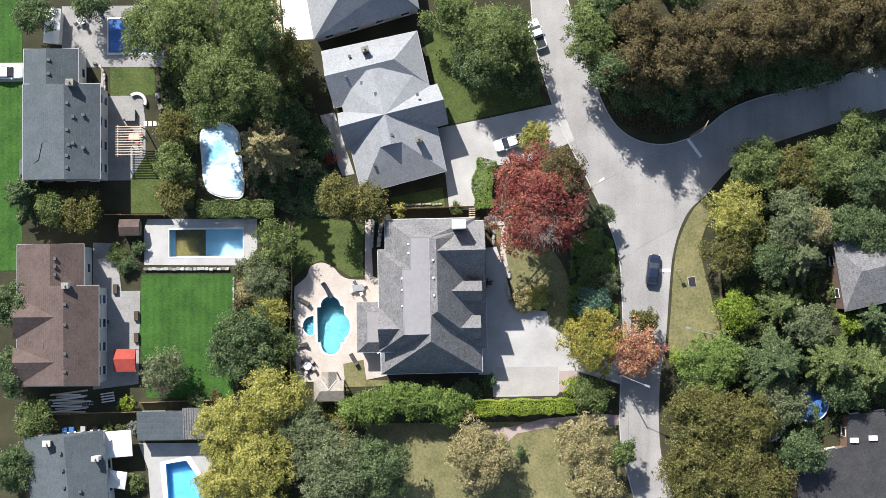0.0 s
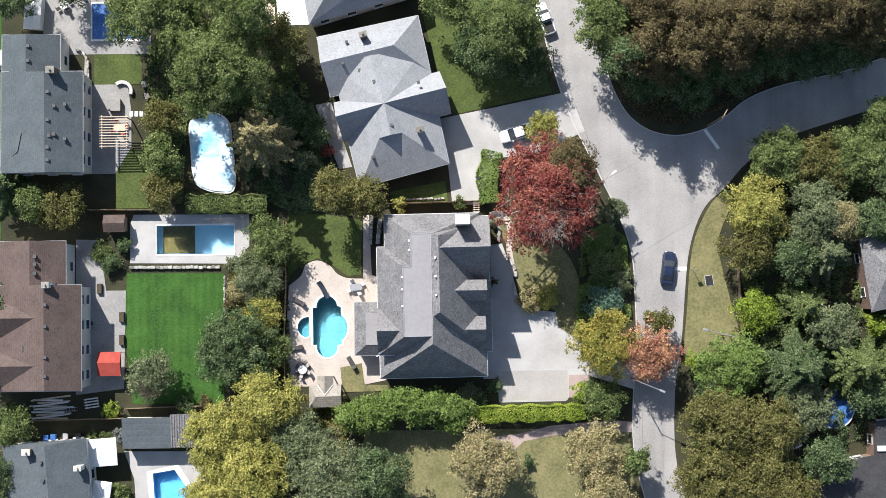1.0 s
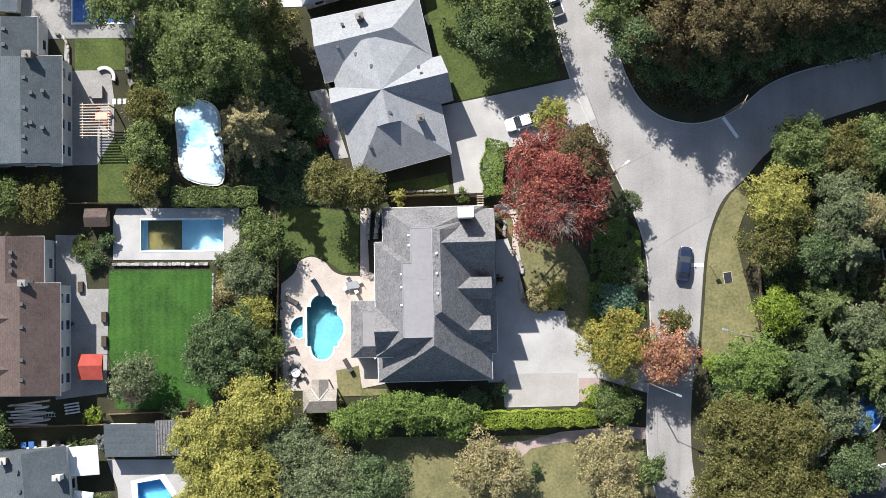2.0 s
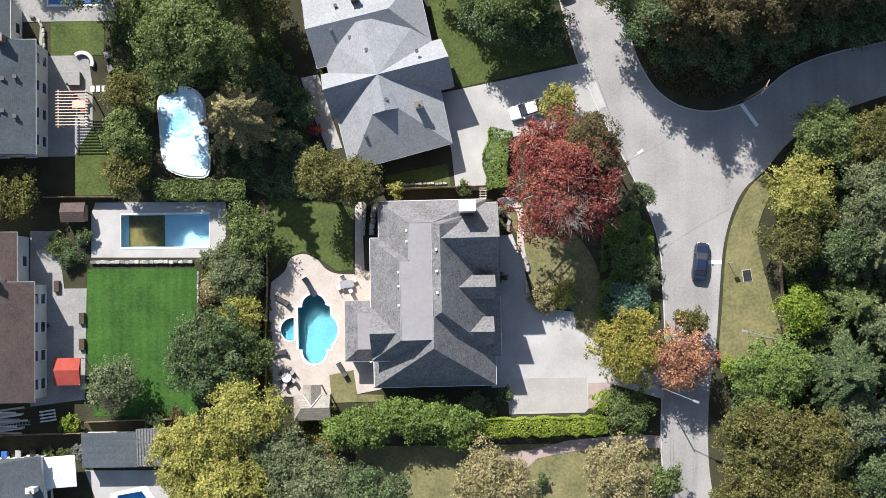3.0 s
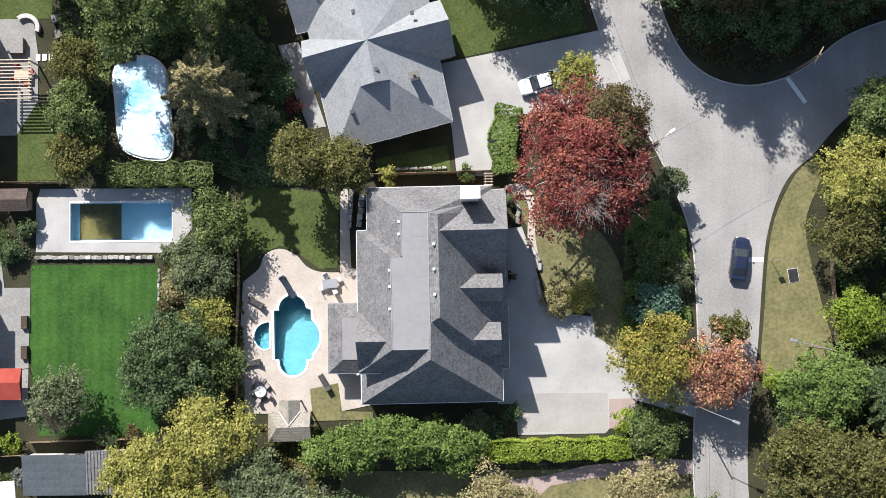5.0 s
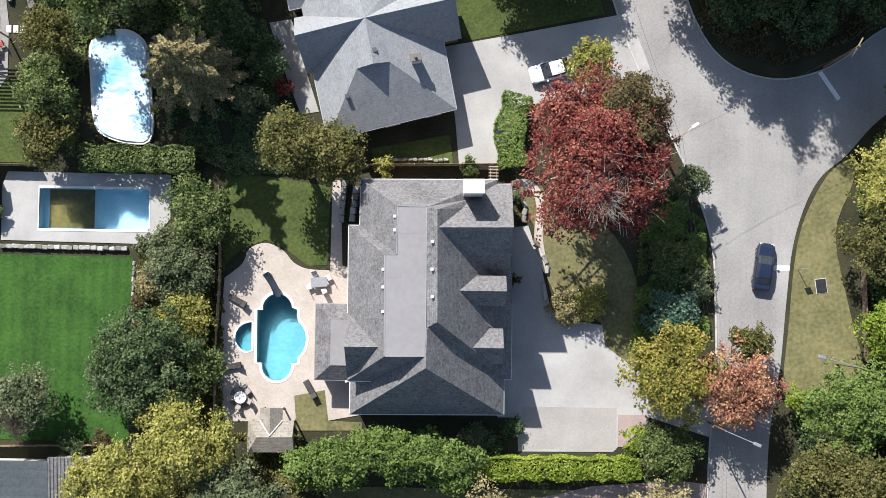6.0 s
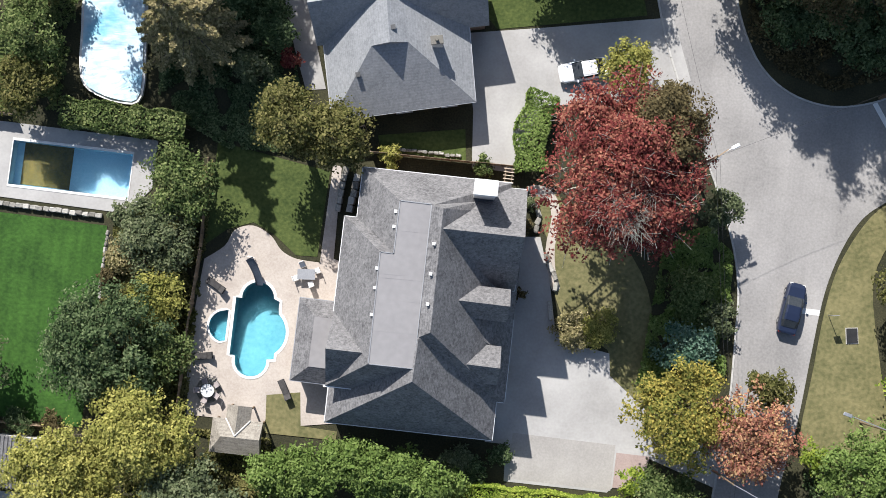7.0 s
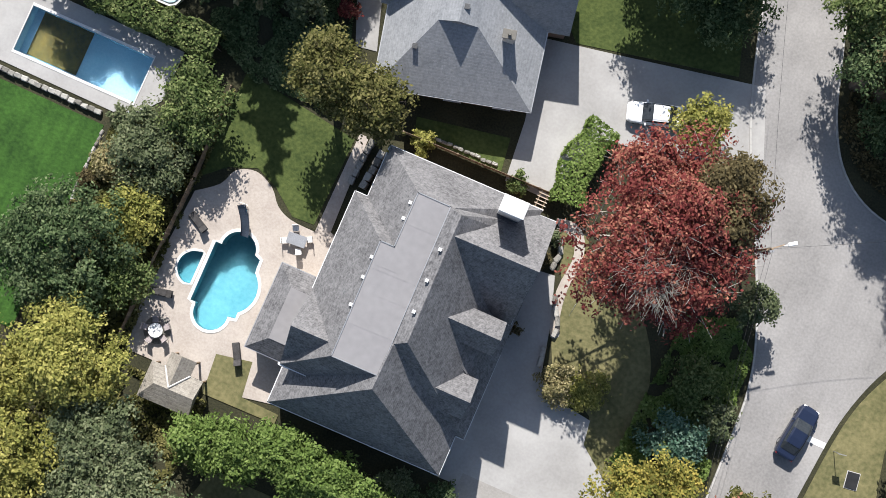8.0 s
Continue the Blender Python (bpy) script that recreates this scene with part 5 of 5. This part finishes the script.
PALECLOTH = mat("pale_pink_cushion", (0.26, 0.22, 0.215), (0.46, 0.41, 0.40), 2.0, 0.9, 0.01)
first = lounger(pose(-1.4, 16.45, 0.08, 0, 0, -28), "dark sun lounger on the sandy pool terrace")
copy_thing(first, pose(-1.8, 10.0, 0.08, 0, 0, 12))
copy_thing(first, pose(5.9, 7.9, 0.08, 0, 0, -60))


def chair(m, cloth, label, group):
    ob = thing("garden_chair", m, label, "chair", group)
    part("seat", box(0, 0, 0.42, 0.5, 0.5, 0.07, 0, 0.02), cloth, ob)
    part("backrest", box(-0.25, 0, 0.5, 0.07, 0.5, 0.5, 0, 0.02), cloth, ob)
    for x in (-0.21, 0.21):
        for y in (-0.21, 0.21):
            part("leg", rod((x, y, 0), (x, y, 0.43), 0.02), METAL, ob)
    return ob


def table_set(x, y, turn, top, legs, cloth, label, n, round_top):
    ob = thing("garden_table", pose(x, y, 0.08, 0, 0, turn), label, "table")
    part("tabletop", rod((0, 0, 0.70), (0, 0, 0.74), 0.6, sides=24) if round_top else box(0, 0, 0.70, 1.6, 0.95, 0.04, 0, 0.01), top, ob)
    for k in range(4):
        a = radians(45 + 90 * k)
        sx, sy = (0.4, 0.4) if round_top else (0.95, 0.55)
        part("leg", rod((sx * math.cos(a), sy * math.sin(a), 0), (sx * math.cos(a), sy * math.sin(a), 0.7), 0.025), legs, ob)
    one = None
    for k in range(n):
        a = 2 * math.pi * k / n + 0.4
        r = 0.95 if round_top else 1.05
        m = pose(x + r * math.cos(a + radians(turn)), y + r * 0.9 * math.sin(a + radians(turn)), 0.08, 0, 0, math.degrees(a) + turn + 180)
        one = copy_thing(one, m) if one else chair(m, cloth, "light garden chair drawn up to the terrace table", "chairs round " + label[:12])
    return ob


table_set(6.6, 18.4, 5, METAL, METAL, COPING, "pale metal dining table on the pool terrace", 4, False)
table_set(-0.9, 7.03, 20, WHITE, BLACKMETAL, PALECLOTH, "round table with pinkish cloth near the pavilion", 5, True)
tagged(part("outdoor_rug", rod((-0.9, 7.03, 0.082), (-0.9, 7.03, 0.10), 1.15, sides=32), STONE), "grey round outdoor rug under the terrace table", "rug")
table_set(-31.3, 13.4, 0, DARKCLOTH, BLACKMETAL, DARKCLOTH, "dark patio table behind the brown house", 4, False)

table_set(-26.3, 41.1, 0, WOODPALE, METAL, REDSEAT, "timber table under the open pergola", 4, False)
table_set(-34.1, 58.5, 10, METAL, METAL, DARKCLOTH, "small round table beside the covered pool", 4, True)


def parasol(x, y, z, half, material, label, turn=0):
    ob = thing("parasol", pose(x, y, 0.08, 0, 0, turn), label, "parasol")
    ring = [(-half, -half), (half, -half), (half, half), (-half, half)]
    bm = bmesh.new()
    apex = bm.verts.new((0, 0, z + 0.55))
    low = []
    for i in range(4):
        a, b = Vector(ring[i]), Vector(ring[(i + 1) % 4])
        for k in range(4):
            p = a.lerp(b, k / 4)
            low.append(bm.verts.new((p.x, p.y, z - 0.05 * math.sin(k / 4 * math.pi))))
    skirt = [bm.verts.new((v.co.x, v.co.y, v.co.z - 0.18)) for v in low]
    for i in range(16):
        j = (i + 1) % 16
        bm.faces.new((apex, low[i], low[j]))
        bm.faces.new((low[i], skirt[i], skirt[j], low[j]))
    part("canopy", bm, material, ob)
    part("pole", rod((0, 0, 0), (0, 0, z + 0.6), 0.03), METAL, ob)
    for i in range(4):
        part("rib", rod((0, 0, z + 0.5), (*ring[i], z - 0.02), 0.015), METAL, ob)
    part("base", box(0, 0, 0, 0.6, 0.6, 0.08, 0, 0.02), BLACKMETAL, ob)
    return ob


REDCLOTH = mat("red_canvas", (0.25, 0.035, 0.026), (0.36, 0.07, 0.05), 1.2, 0.85, 0.01)
parasol(-28.2, -3.9, 2.4, 1.9, WHITE, "large square white parasol beside the southern house", 4)
parasol(-28.4, -9.1, 2.3, 1.25, WHITE, "smaller white parasol over a garden seat", -8)
gazebo = thing("gazebo", pose(-27.3, 8.2, 0.08), "red canvas gazebo on the patio", "gazebo")
part("canopy", hull([(-1.6, -1.65, 2.4), (1.6, -1.65, 2.4), (1.6, 1.65, 2.4), (-1.6, 1.65, 2.4), (-1.6, 0.2, 3.0), (1.6, 0.2, 3.0), (-1.6, -1.65, 2.2), (1.6, 1.65, 2.2), (1.6, -1.65, 2.2), (-1.6, 1.65, 2.2)]), REDCLOTH, gazebo)
for x in (-1.5, 1.5):
    for y in (-1.5, 1.5):
        part("post", rod((x, y, 0), (x, y, 2.3), 0.04), METAL, gazebo)

pergola = thing("pergola", pose(-26.4, 40.2, 0.08), "pale timber pergola with open slats over the patio", "pergola")
for k in range(12):
    part("slat", box(0, -2.0 + k * 0.37, 3.1, 4.0, 0.10, 0.12), WOODPALE, pergola)
for x in (-1.7, 1.7):
    part("beam", box(x, 0, 2.95, 0.12, 4.6, 0.15), WOODPALE, pergola)
    for y in (-2.0, 2.0):
        part("post", box(x, y, 0, 0.14, 0.14, 2.95), WOODPALE, pergola)
arbour = thing("trellis_arbour", pose(23.5, 29.2, 0), "small timber trellis arbour by the chimney", "trellis")
for k in range(5):
    part("slat", box(0, -0.55 + k * 0.3, 2.3, 0.95, 0.07, 0.08), WOODPALE, arbour)
for x in (-0.3, 0.3):
    part("beam", box(x, 0, 2.2, 0.08, 1.5, 0.1), WOOD, arbour)
    for y in (-0.6, 0.6):
        part("post", box(x, y, 0, 0.09, 0.09, 2.2), WOOD, arbour)

pavilion = thing("pool_pavilion", pose(2.45, 3.6, 0.05), "weathered shingled pavilion beside the pool terrace", "pavilion")
part("roof", hull([(-2.3, -1.7, 2.2), (2.2, -1.65, 2.2), (2.15, 1.4, 2.2), (-2.3, 1.35, 2.2), (-1.3, -0.15, 3.0), (2.1, -0.1, 3.0), (-2.3, -1.7, 2.08), (2.2, -1.65, 2.08)]), SHINGLE_WORN, pavilion, "grey weathered shake roof")
part("front_roof", hull([(-1.15, -0.3, 2.2), (1.05, -0.3, 2.2), (1.05, 2.6, 2.2), (-1.15, 2.6, 2.2), (-0.08, -0.1, 2.98), (-0.08, 2.65, 2.98)]), SHINGLE_WORN, pavilion, "grey weathered shake gable roof")
for a, b in (((-1.15, 1.4, 2.28), (-0.08, 0.0, 3.03)), ((1.05, 1.4, 2.28), (-0.08, 0.0, 3.03))):
    part("valley_board", rod(a, b, 0.07, 0.07, 5), WALLPALE, pavilion, "pale valley flashing")
for x, y in ((-2.1, -1.5), (2.0, -1.5), (2.0, 1.2), (-2.1, 1.15), (-1.0, 2.4), (0.9, 2.4)):
    part("post", box(x, y, 0, 0.14, 0.14, 2.2), WOOD, pavilion)

tub = thing("hot_tub", pose(-27.0, 44.3, 0.08), "square hot tub with a grey cover", "hot tub")
part("shell", box(0, 0, 0, 1.7, 1.7, 0.8, 0, 0.08), WOOD, tub)
part("lid", box(0, 0, 0.8, 1.75, 1.75, 0.1, 0, 0.03), OLDCONCRETE, tub)
seat = thing("stone_bench", pose(-26.0, 46.3, 0.08), "curved pale stone bench on the patio", "bench")
ring = arc(0, 0, 1.5, -20, 130, 12) + arc(0, 0, 1.05, 130, -20, 12)
part("seat", fill(ring, 0.5, (), 0.5), KERB, seat)


# ---- fences, walls, stones ----
def board_fence(points, high, material, label, board=0.30):
    """Posts, two rails and single boards along a line."""
    ob = thing("fence", pose(0, 0, 0), label, "fence")
    plank = None
    for (ax, ay), (bx_, by_) in zip(points, points[1:]):
        d = Vector((bx_ - ax, by_ - ay, 0))
        turn = math.degrees(math.atan2(d.y, d.x))
        for z in (0.3, high - 0.3):
            part("rail", box((ax + bx_) / 2, (ay + by_) / 2, z, d.length, 0.05, 0.09, turn), material, ob)
        for k in range(int(d.length / 2.4) + 1):
            p = Vector((ax, ay, 0)) + d.normalized() * k * 2.4
            part("post", box(p.x, p.y, 0, 0.11, 0.11, high + 0.1, turn), material, ob)
        if plank is None:
            bm = box(0, 0, 0, board - 0.02, 0.03, high)
            plank = bpy.data.meshes.new("board")
            bm.to_mesh(plank)
            bm.free()
            plank.materials.append(material)
        for k in range(int(d.length / board)):
            p = Vector((ax, ay, 0)) + d.normalized() * (k + 0.5) * board
            share("board", plank, ob, pose(p.x, p.y, 0.05 + 0.02 * ((k * 7) % 3), 0, 0, turn))
    return ob


board_fence([(-3.3, 27.7), (-3.1, 19.4), (-3.4, 10.4), (-3.3, 4.6)], 1.6, WOOD, "dark weathered board fence beside the pool terrace", 0.4)
board_fence([(11.0, 30.0), (25.3, 30.3)], 1.5, WOOD, "brown board fence between the two houses")
board_fence([(-30.5, 29.6), (-21.3, 29.5)], 1.5, WOOD, "brown board fence at the end of the lawn strip", 0.4)
board_fence([(59.9, 20.9), (60.3, 11.4)], 1.5, WOOD, "weathered picket fence behind the verge", 0.35)
board_fence([(-40.5, 0.3), (-25.9, 0.6)], 1.5, WOOD, "brown board fence between the western gardens", 0.4)
board_fence([(-25.5, 1.9), (-13.4, 2.2)], 1.3, WOOD, "low board fence behind the lawn", 0.4)


def stone_row(points, label, size=0.55, high=0.45, deep=0.4):
    """A low wall of single rough stones."""
    ob = thing("stone_wall", pose(0, 0, 0), label, "stone wall")
    rng = random.Random(int(abs(points[0][0] * 10)))
    shapes = []
    for _ in range(4):
        bm = bmesh.new()
        vs = box_into(bm, 0, 0, 0, size * 0.95, deep, high)
        bmesh.ops.bevel(bm, geom=bm.edges[:], offset=0.06, segments=1, affect="EDGES")
        for v in bm.verts:
            v.co += Vector((rng.uniform(-1, 1), rng.uniform(-1, 1), rng.uniform(-1, 1))) * 0.05
        me = bpy.data.meshes.new("stone")
        bm.to_mesh(me)
        bm.free()
        me.materials.append(STONE)
        shapes.append(me)
    for (ax, ay), (bx_, by_) in zip(points, points[1:]):
        d = Vector((bx_ - ax, by_ - ay, 0))
        for k in range(int(d.length / size)):
            p = Vector((ax, ay, 0)) + d.normalized() * (k + 0.5) * size
            share("stone", shapes[rng.randrange(4)], ob, pose(p.x + rng.uniform(-0.05, 0.05), p.y + rng.uniform(-0.05, 0.05), 0, 0, 0, math.degrees(math.atan2(d.y, d.x)) + rng.uniform(-6, 6)))
    return ob


stone_row([(-25.0, 21.5), (-11.9, 21.4)], "low pale stone wall between pool terrace and lawn", 0.6)
stone_row([(9.0, 28.5), (8.6, 24.0)], "grey stone retaining wall beside the house", 0.7, 0.8, 0.5)
stone_row([(10.1, 27.9), (9.7, 24.1)], "grey stone retaining wall against the house", 0.7, 1.0, 0.6)
stone_row([(26.3, 27.4), (26.8, 26.0), (26.5, 24.6)], "pale rounded stones edging the planting by the door", 0.7, 0.4)
stone_row([(27.7, 22.9), (29.0, 20.4), (28.7, 18.7), (28.9, 16.2)], "row of boulders edging the driveway", 0.9, 0.4)
stone_row([(12.6, 30.6), (19.5, 30.7)], "pale brick edging of the narrow lawn", 0.5, 0.3, 0.25)
stone_row([(-11.8, 20.2), (-11.8, 13.6)], "pale stone edging beside the lawn", 0.5, 0.15, 0.25)
stone_row([(-23.0, 47.7), (-22.6, 46.0), (-22.2, 44.3)], "pale boulders beside the garden trees", 0.9, 0.6, 0.7)
stone_row([(-32.6, 52.3), (-31.5, 51.9), (-30.8, 50.7), (-30.8, 46.1)], "low pale curved wall beside the small lawn", 0.6, 0.5, 0.3)
for x, y in ((-24.8, 43.1), (-24.1, 43.1), (-23.4, 43.1), (-22.7, 43.1)):
    tagged(part("stepping_stone", box(x, y, 0.02, 0.5, 0.75, 0.08, 0, 0.02), COPING), "pale square stepping stone in the lawn", "stepping stone", "stepping stones")
setting("front_path", fill(spline([(25.4, 28.7), (27.0, 28.9), (28.2, 27.9), (28.7, 26.0), (28.5, 23.7), (28.8, 21.5), (29.4, 19.9), (28.6, 19.8), (27.7, 23.2), (27.9, 26.0), (27.3, 27.6), (25.8, 28.1)], 3, True), 0.075, (), 0.1), PATIO, "curved pinkish path beside the front lawn", "path")
setting("grey_slab", fill(rect(26.7, 2.4, 36.0, 6.5), 0.068, (), 0.02), SLAB, "slightly darker concrete parking slab", "driveway")
setting("corner_slab", fill([(36.15, 5.85), (39.2, 5.85), (38.6, 2.7), (36.15, 2.7)], 0.072, (), 0.02), PINKPAVING, "brownish paved corner beside the driveway", "driveway")
setting("house_strip", fill([(4.3, 7.2), (7.3, 7.8), (7.7, 4.8), (11.0, 4.7), (11.0, 3.9), (4.6, 3.8)], 0.085, (), 0.05), DRYLAWN, "small grass patch by the terrace corner", "lawn")

# ---- street furniture ----
def street_lamp(x, y, high, hx, hy, label):
    ob = thing("street_lamp", pose(x, y, 0), label, "street lamp")
    part("pole", rod((0, 0, 0), (0, 0, high), 0.11, 0.07), WOOD, ob)
    part("arm", rod((0, 0, high - 0.3), (hx - x, hy - y, high), 0.04), METAL, ob)
    part("lamp_head", box(hx - x, hy - y, high - 0.06, 0.75, 0.3, 0.16, math.degrees(math.atan2(hy - y, hx - x)), 0.04), METAL, ob)
    return ob


def tube(points, r, sides=5):
    """One unbroken tube along a line of points."""
    bm = bmesh.new()
    rings = []
    for i, p in enumerate(points):
        d = points[min(i + 1, len(points) - 1)] - points[max(i - 1, 0)]
        q = d.to_track_quat("Z", "Y")
        rings.append([bm.verts.new(p + q @ Vector((r * math.cos(2 * math.pi * k / sides), r * math.sin(2 * math.pi * k / sides), 0))) for k in range(sides)])
    for a, b in zip(rings, rings[1:]):
        for k in range(sides):
            bm.faces.new((a[k], a[(k + 1) % sides], b[(k + 1) % sides], b[k]))
    return bm


def wires(a, b, count, spread=0.35, sag=0.5):
    a, b = Vector(a), Vector(b)
    n = Vector((-(b - a).y, (b - a).x, 0)).normalized()
    for k in range(count):
        o = n * spread * (k - (count - 1) / 2)
        pts = [a.lerp(b, i / 10) + o - Vector((0, 0, sag * 4 * (i / 10) * (1 - i / 10))) for i in range(11)]
        tagged(part("overhead_wire", tube(pts, 0.011), BLACKMETAL), "thin black overhead wire between the poles", "wire", "overhead wires")


street_lamp(57.6, 11.2, 8.0, 53.7, 12.2, "street lamp with a pale head over the verge")
street_lamp(44.9, 5.3, 8.0, 47.8, 4.1, "street lamp reaching over the road")
pole = thing("utility_pole", pose(40.1, 32.1, 0), "wooden utility pole with crossarm beside the kerb", "utility pole")
part("pole", rod((0, 0, 0), (0, 0, 10.5), 0.15, 0.10), WOOD, pole)
part("crossarm", box(0, 0, 9.8, 2.2, 0.1, 0.12, 40), WOOD, pole)
part("transformer", rod((0.3, 0.1, 8.2), (0.3, 0.1, 9.1), 0.22), METAL, pole)
part("lamp_arm", rod((0, 0, 8.6), (1.4, 1.0, 9.0), 0.04), METAL, pole)
part("lamp_head", box(1.6, 1.15, 8.9, 0.75, 0.3, 0.15, 35, 0.04), WHITE, pole)
far_pole = thing("utility_pole", pose(56.2, 40.5, 0), "wooden utility pole at the wooded corner", "utility pole")
part("pole", rod((0, 0, 0), (0, 0, 10.5), 0.15, 0.10), WOOD, far_pole)
part("crossarm", box(0, 0, 9.8, 2.0, 0.1, 0.12, 60), WOOD, far_pole)
wires((40.1, 32.1, 10), (56.2, 40.5, 10), 1)
wires((40.1, 32.1, 10), (44.9, 5.3, 8), 2)
wires((40.1, 32.1, 10), (33.5, 51.8, 9), 1)
wires((44.9, 5.3, 8), (45.0, -19.4, 8), 2)
sign = thing("sign_post", pose(53.7, 20.4, 0.05), "small road sign on a thin post", "sign")
part("post", rod((0, 0, 0), (0, 0, 2.4), 0.035), METAL, sign)
part("sign_plate", box(0, 0, 1.8, 0.6, 0.03, 0.6, 12), METAL, sign)
drain = thing("utility_cover", pose(56.0, 18.8, 0.06, 0, 0, 8), "dark rectangular utility cover set in the verge", "utility cover")
part("lid", box(0, 0, 0, 1.0, 1.35, 0.12, 0, 0.02), BLACKMETAL, drain)
part("frame", box(0, 0, 0, 1.12, 1.47, 0.06), KERB, drain)

# ---- clutter ----
def bin_at(x, y, material, label):
    ob = thing("wheeled_bin", pose(x, y, 0.02), label, "bin", "bins between the houses")
    part("body", hull([(-0.25, -0.3, 0), (0.25, -0.3, 0), (0.25, 0.3, 0), (-0.25, 0.3, 0), (-0.32, -0.36, 1.0), (0.32, -0.36, 1.0), (0.32, 0.36, 1.0), (-0.32, 0.36, 1.0)]), material, ob)
    part("lid", box(0, 0, 1.0, 0.7, 0.78, 0.07, 0, 0.02), material, ob)


for x, y, m, lab in ((-36.5, -2.0, BLUETARP, "blue wheeled bin beside the house"), (-35.5, -1.9, BLUETARP, "blue wheeled bin beside the house"), (-33.8, -1.8, METAL, "grey wheeled bin beside the house"), (-32.0, -1.8, BLACKMETAL, "black wheeled bin beside the house")):
    bin_at(x, y, m, lab)
ladder = thing("ladder", pose(-34.7, 1.8, 0.5, 0, 0, 2), "long aluminium ladder lying on stacked boards", "ladder")
for y in (-0.22, 0.22):
    part("rail", box(0, y, 0, 4.6, 0.06, 0.08), METAL, ladder)
for k in range(12):
    part("rung", box(-2.1 + k * 0.38, 0, 0.02, 0.04, 0.44, 0.04), METAL, ladder)
BX, BY = -36.5, 2.0
for k in range(11):
    tagged(part("timber_board", box(BX + 0.4 * (k % 3), BY + 0.28 * (k - 5), 0.05 + 0.03 * (k % 4), 5.6 - 0.35 * (k % 5), 0.24, 0.05, 3 + 4 * ((k * 5) % 3 - 1)), WHITE if k % 2 else WOODPALE), "pale board in a loose stack beside the house", "board", "stacked boards")
bench = thing("garden_bench", pose(-30.3, 2.7, 0.05, 0, 0, 8), "pale slatted bench behind the brown house", "bench")
for k in range(4):
    part("slat", box(0, -0.6 + k * 0.4, 0.45, 2.0, 0.18, 0.05), WALLPALE, bench)
for x in (-0.8, 0.8):
    part("leg", box(x, 0, -0.04, 0.08, 1.4, 0.49), WOOD, bench)
for x, y in ((-26.1, 14.6), (-26.1, 11.4), (-29.2, 18.6)):
    ob = thing("planter", pose(x, y, 0.08), "dark planter box at the patio edge", "planter", "planters on the patio")
    part("tub", box(0, 0, 0, 0.7, 1.4, 0.5, 0, 0.04), BLACKMETAL, ob)
    part("soil", box(0, 0, 0.5, 0.6, 1.3, 0.02), SOIL, ob)
for x, y, r, m, lab in ((30.8, 16.5, 1.9, BUFF, "pale flowering shrub at the lawn edge"), (32.8, 16.8, 1.9, YELLOW, "pale yellow flowering shrub at the lawn edge"), (25.4, 25.1, 0.8, RUST, "low rusty shrub by the front door"), (25.8, 27.1, 0.7, GREY, "low grey shrub by the path"), (25.5, 18.7, 0.9, RUST, "dark reddish shrub by the house front"), (38.1, 15.5, 0.9, DEEP, "dark spiky shrub in the front garden"), (12.8, 29.9, 1.2, YELLOW, "yellow shrub by the fence"), (21.2, 30.0, 1.0, GREEN, "green shrub by the fence"), (25.7, 4.5, 1.2, DEEP, "dark shrub beside the driveway"), (22.1, 3.6, 1.5, GREY, "grey shrub behind the house"), (21.3, 3.2, 1.6, GREY, "grey-green shrub in house shade"), (23.6, 2.8, 1.3, DEEP, "dark shrub in house shade"), (-17.2, 2.4, 1.4, DEEP, "dark shrub along the low fence"), (-14.3, 2.5, 1.2, RUST, "reddish plants along the low fence"), (-25.5, 24.6, 1.3, DEEP, "dark shrub beside the pool terrace"), (-27.3, 22.1, 1.6, DEEP, "dark shrub at the lawn corner"), (-28.8, 23.8, 1.5, GREEN, "green shrub by the patio"), (-10.4, 21.9, 1.2, GREY, "grey shrub by the stone edging"), (-10.9, 16.1, 1.0, RUST, "rusty shrub beside the lawn"), (-26.4, -9.9, 1.6, GREEN, "green shrub by the white parasol"), (-30.1, -1.8, 0.9, GREEN, "small round green shrub by the fence"), (-28.4, -1.8, 0.8, GREEN, "small round green shrub by the fence"), (-26.3, -1.8, 1.0, SILVER, "small silver shrub by the shed"), (30.4, -6.0, 0.9, DEEP, "small upright dark shrub on the lawn")):
    tree(x, y, r, 1.1 + r * 0.5, m, lab, "shrub", "shrub", leaf=0.12)
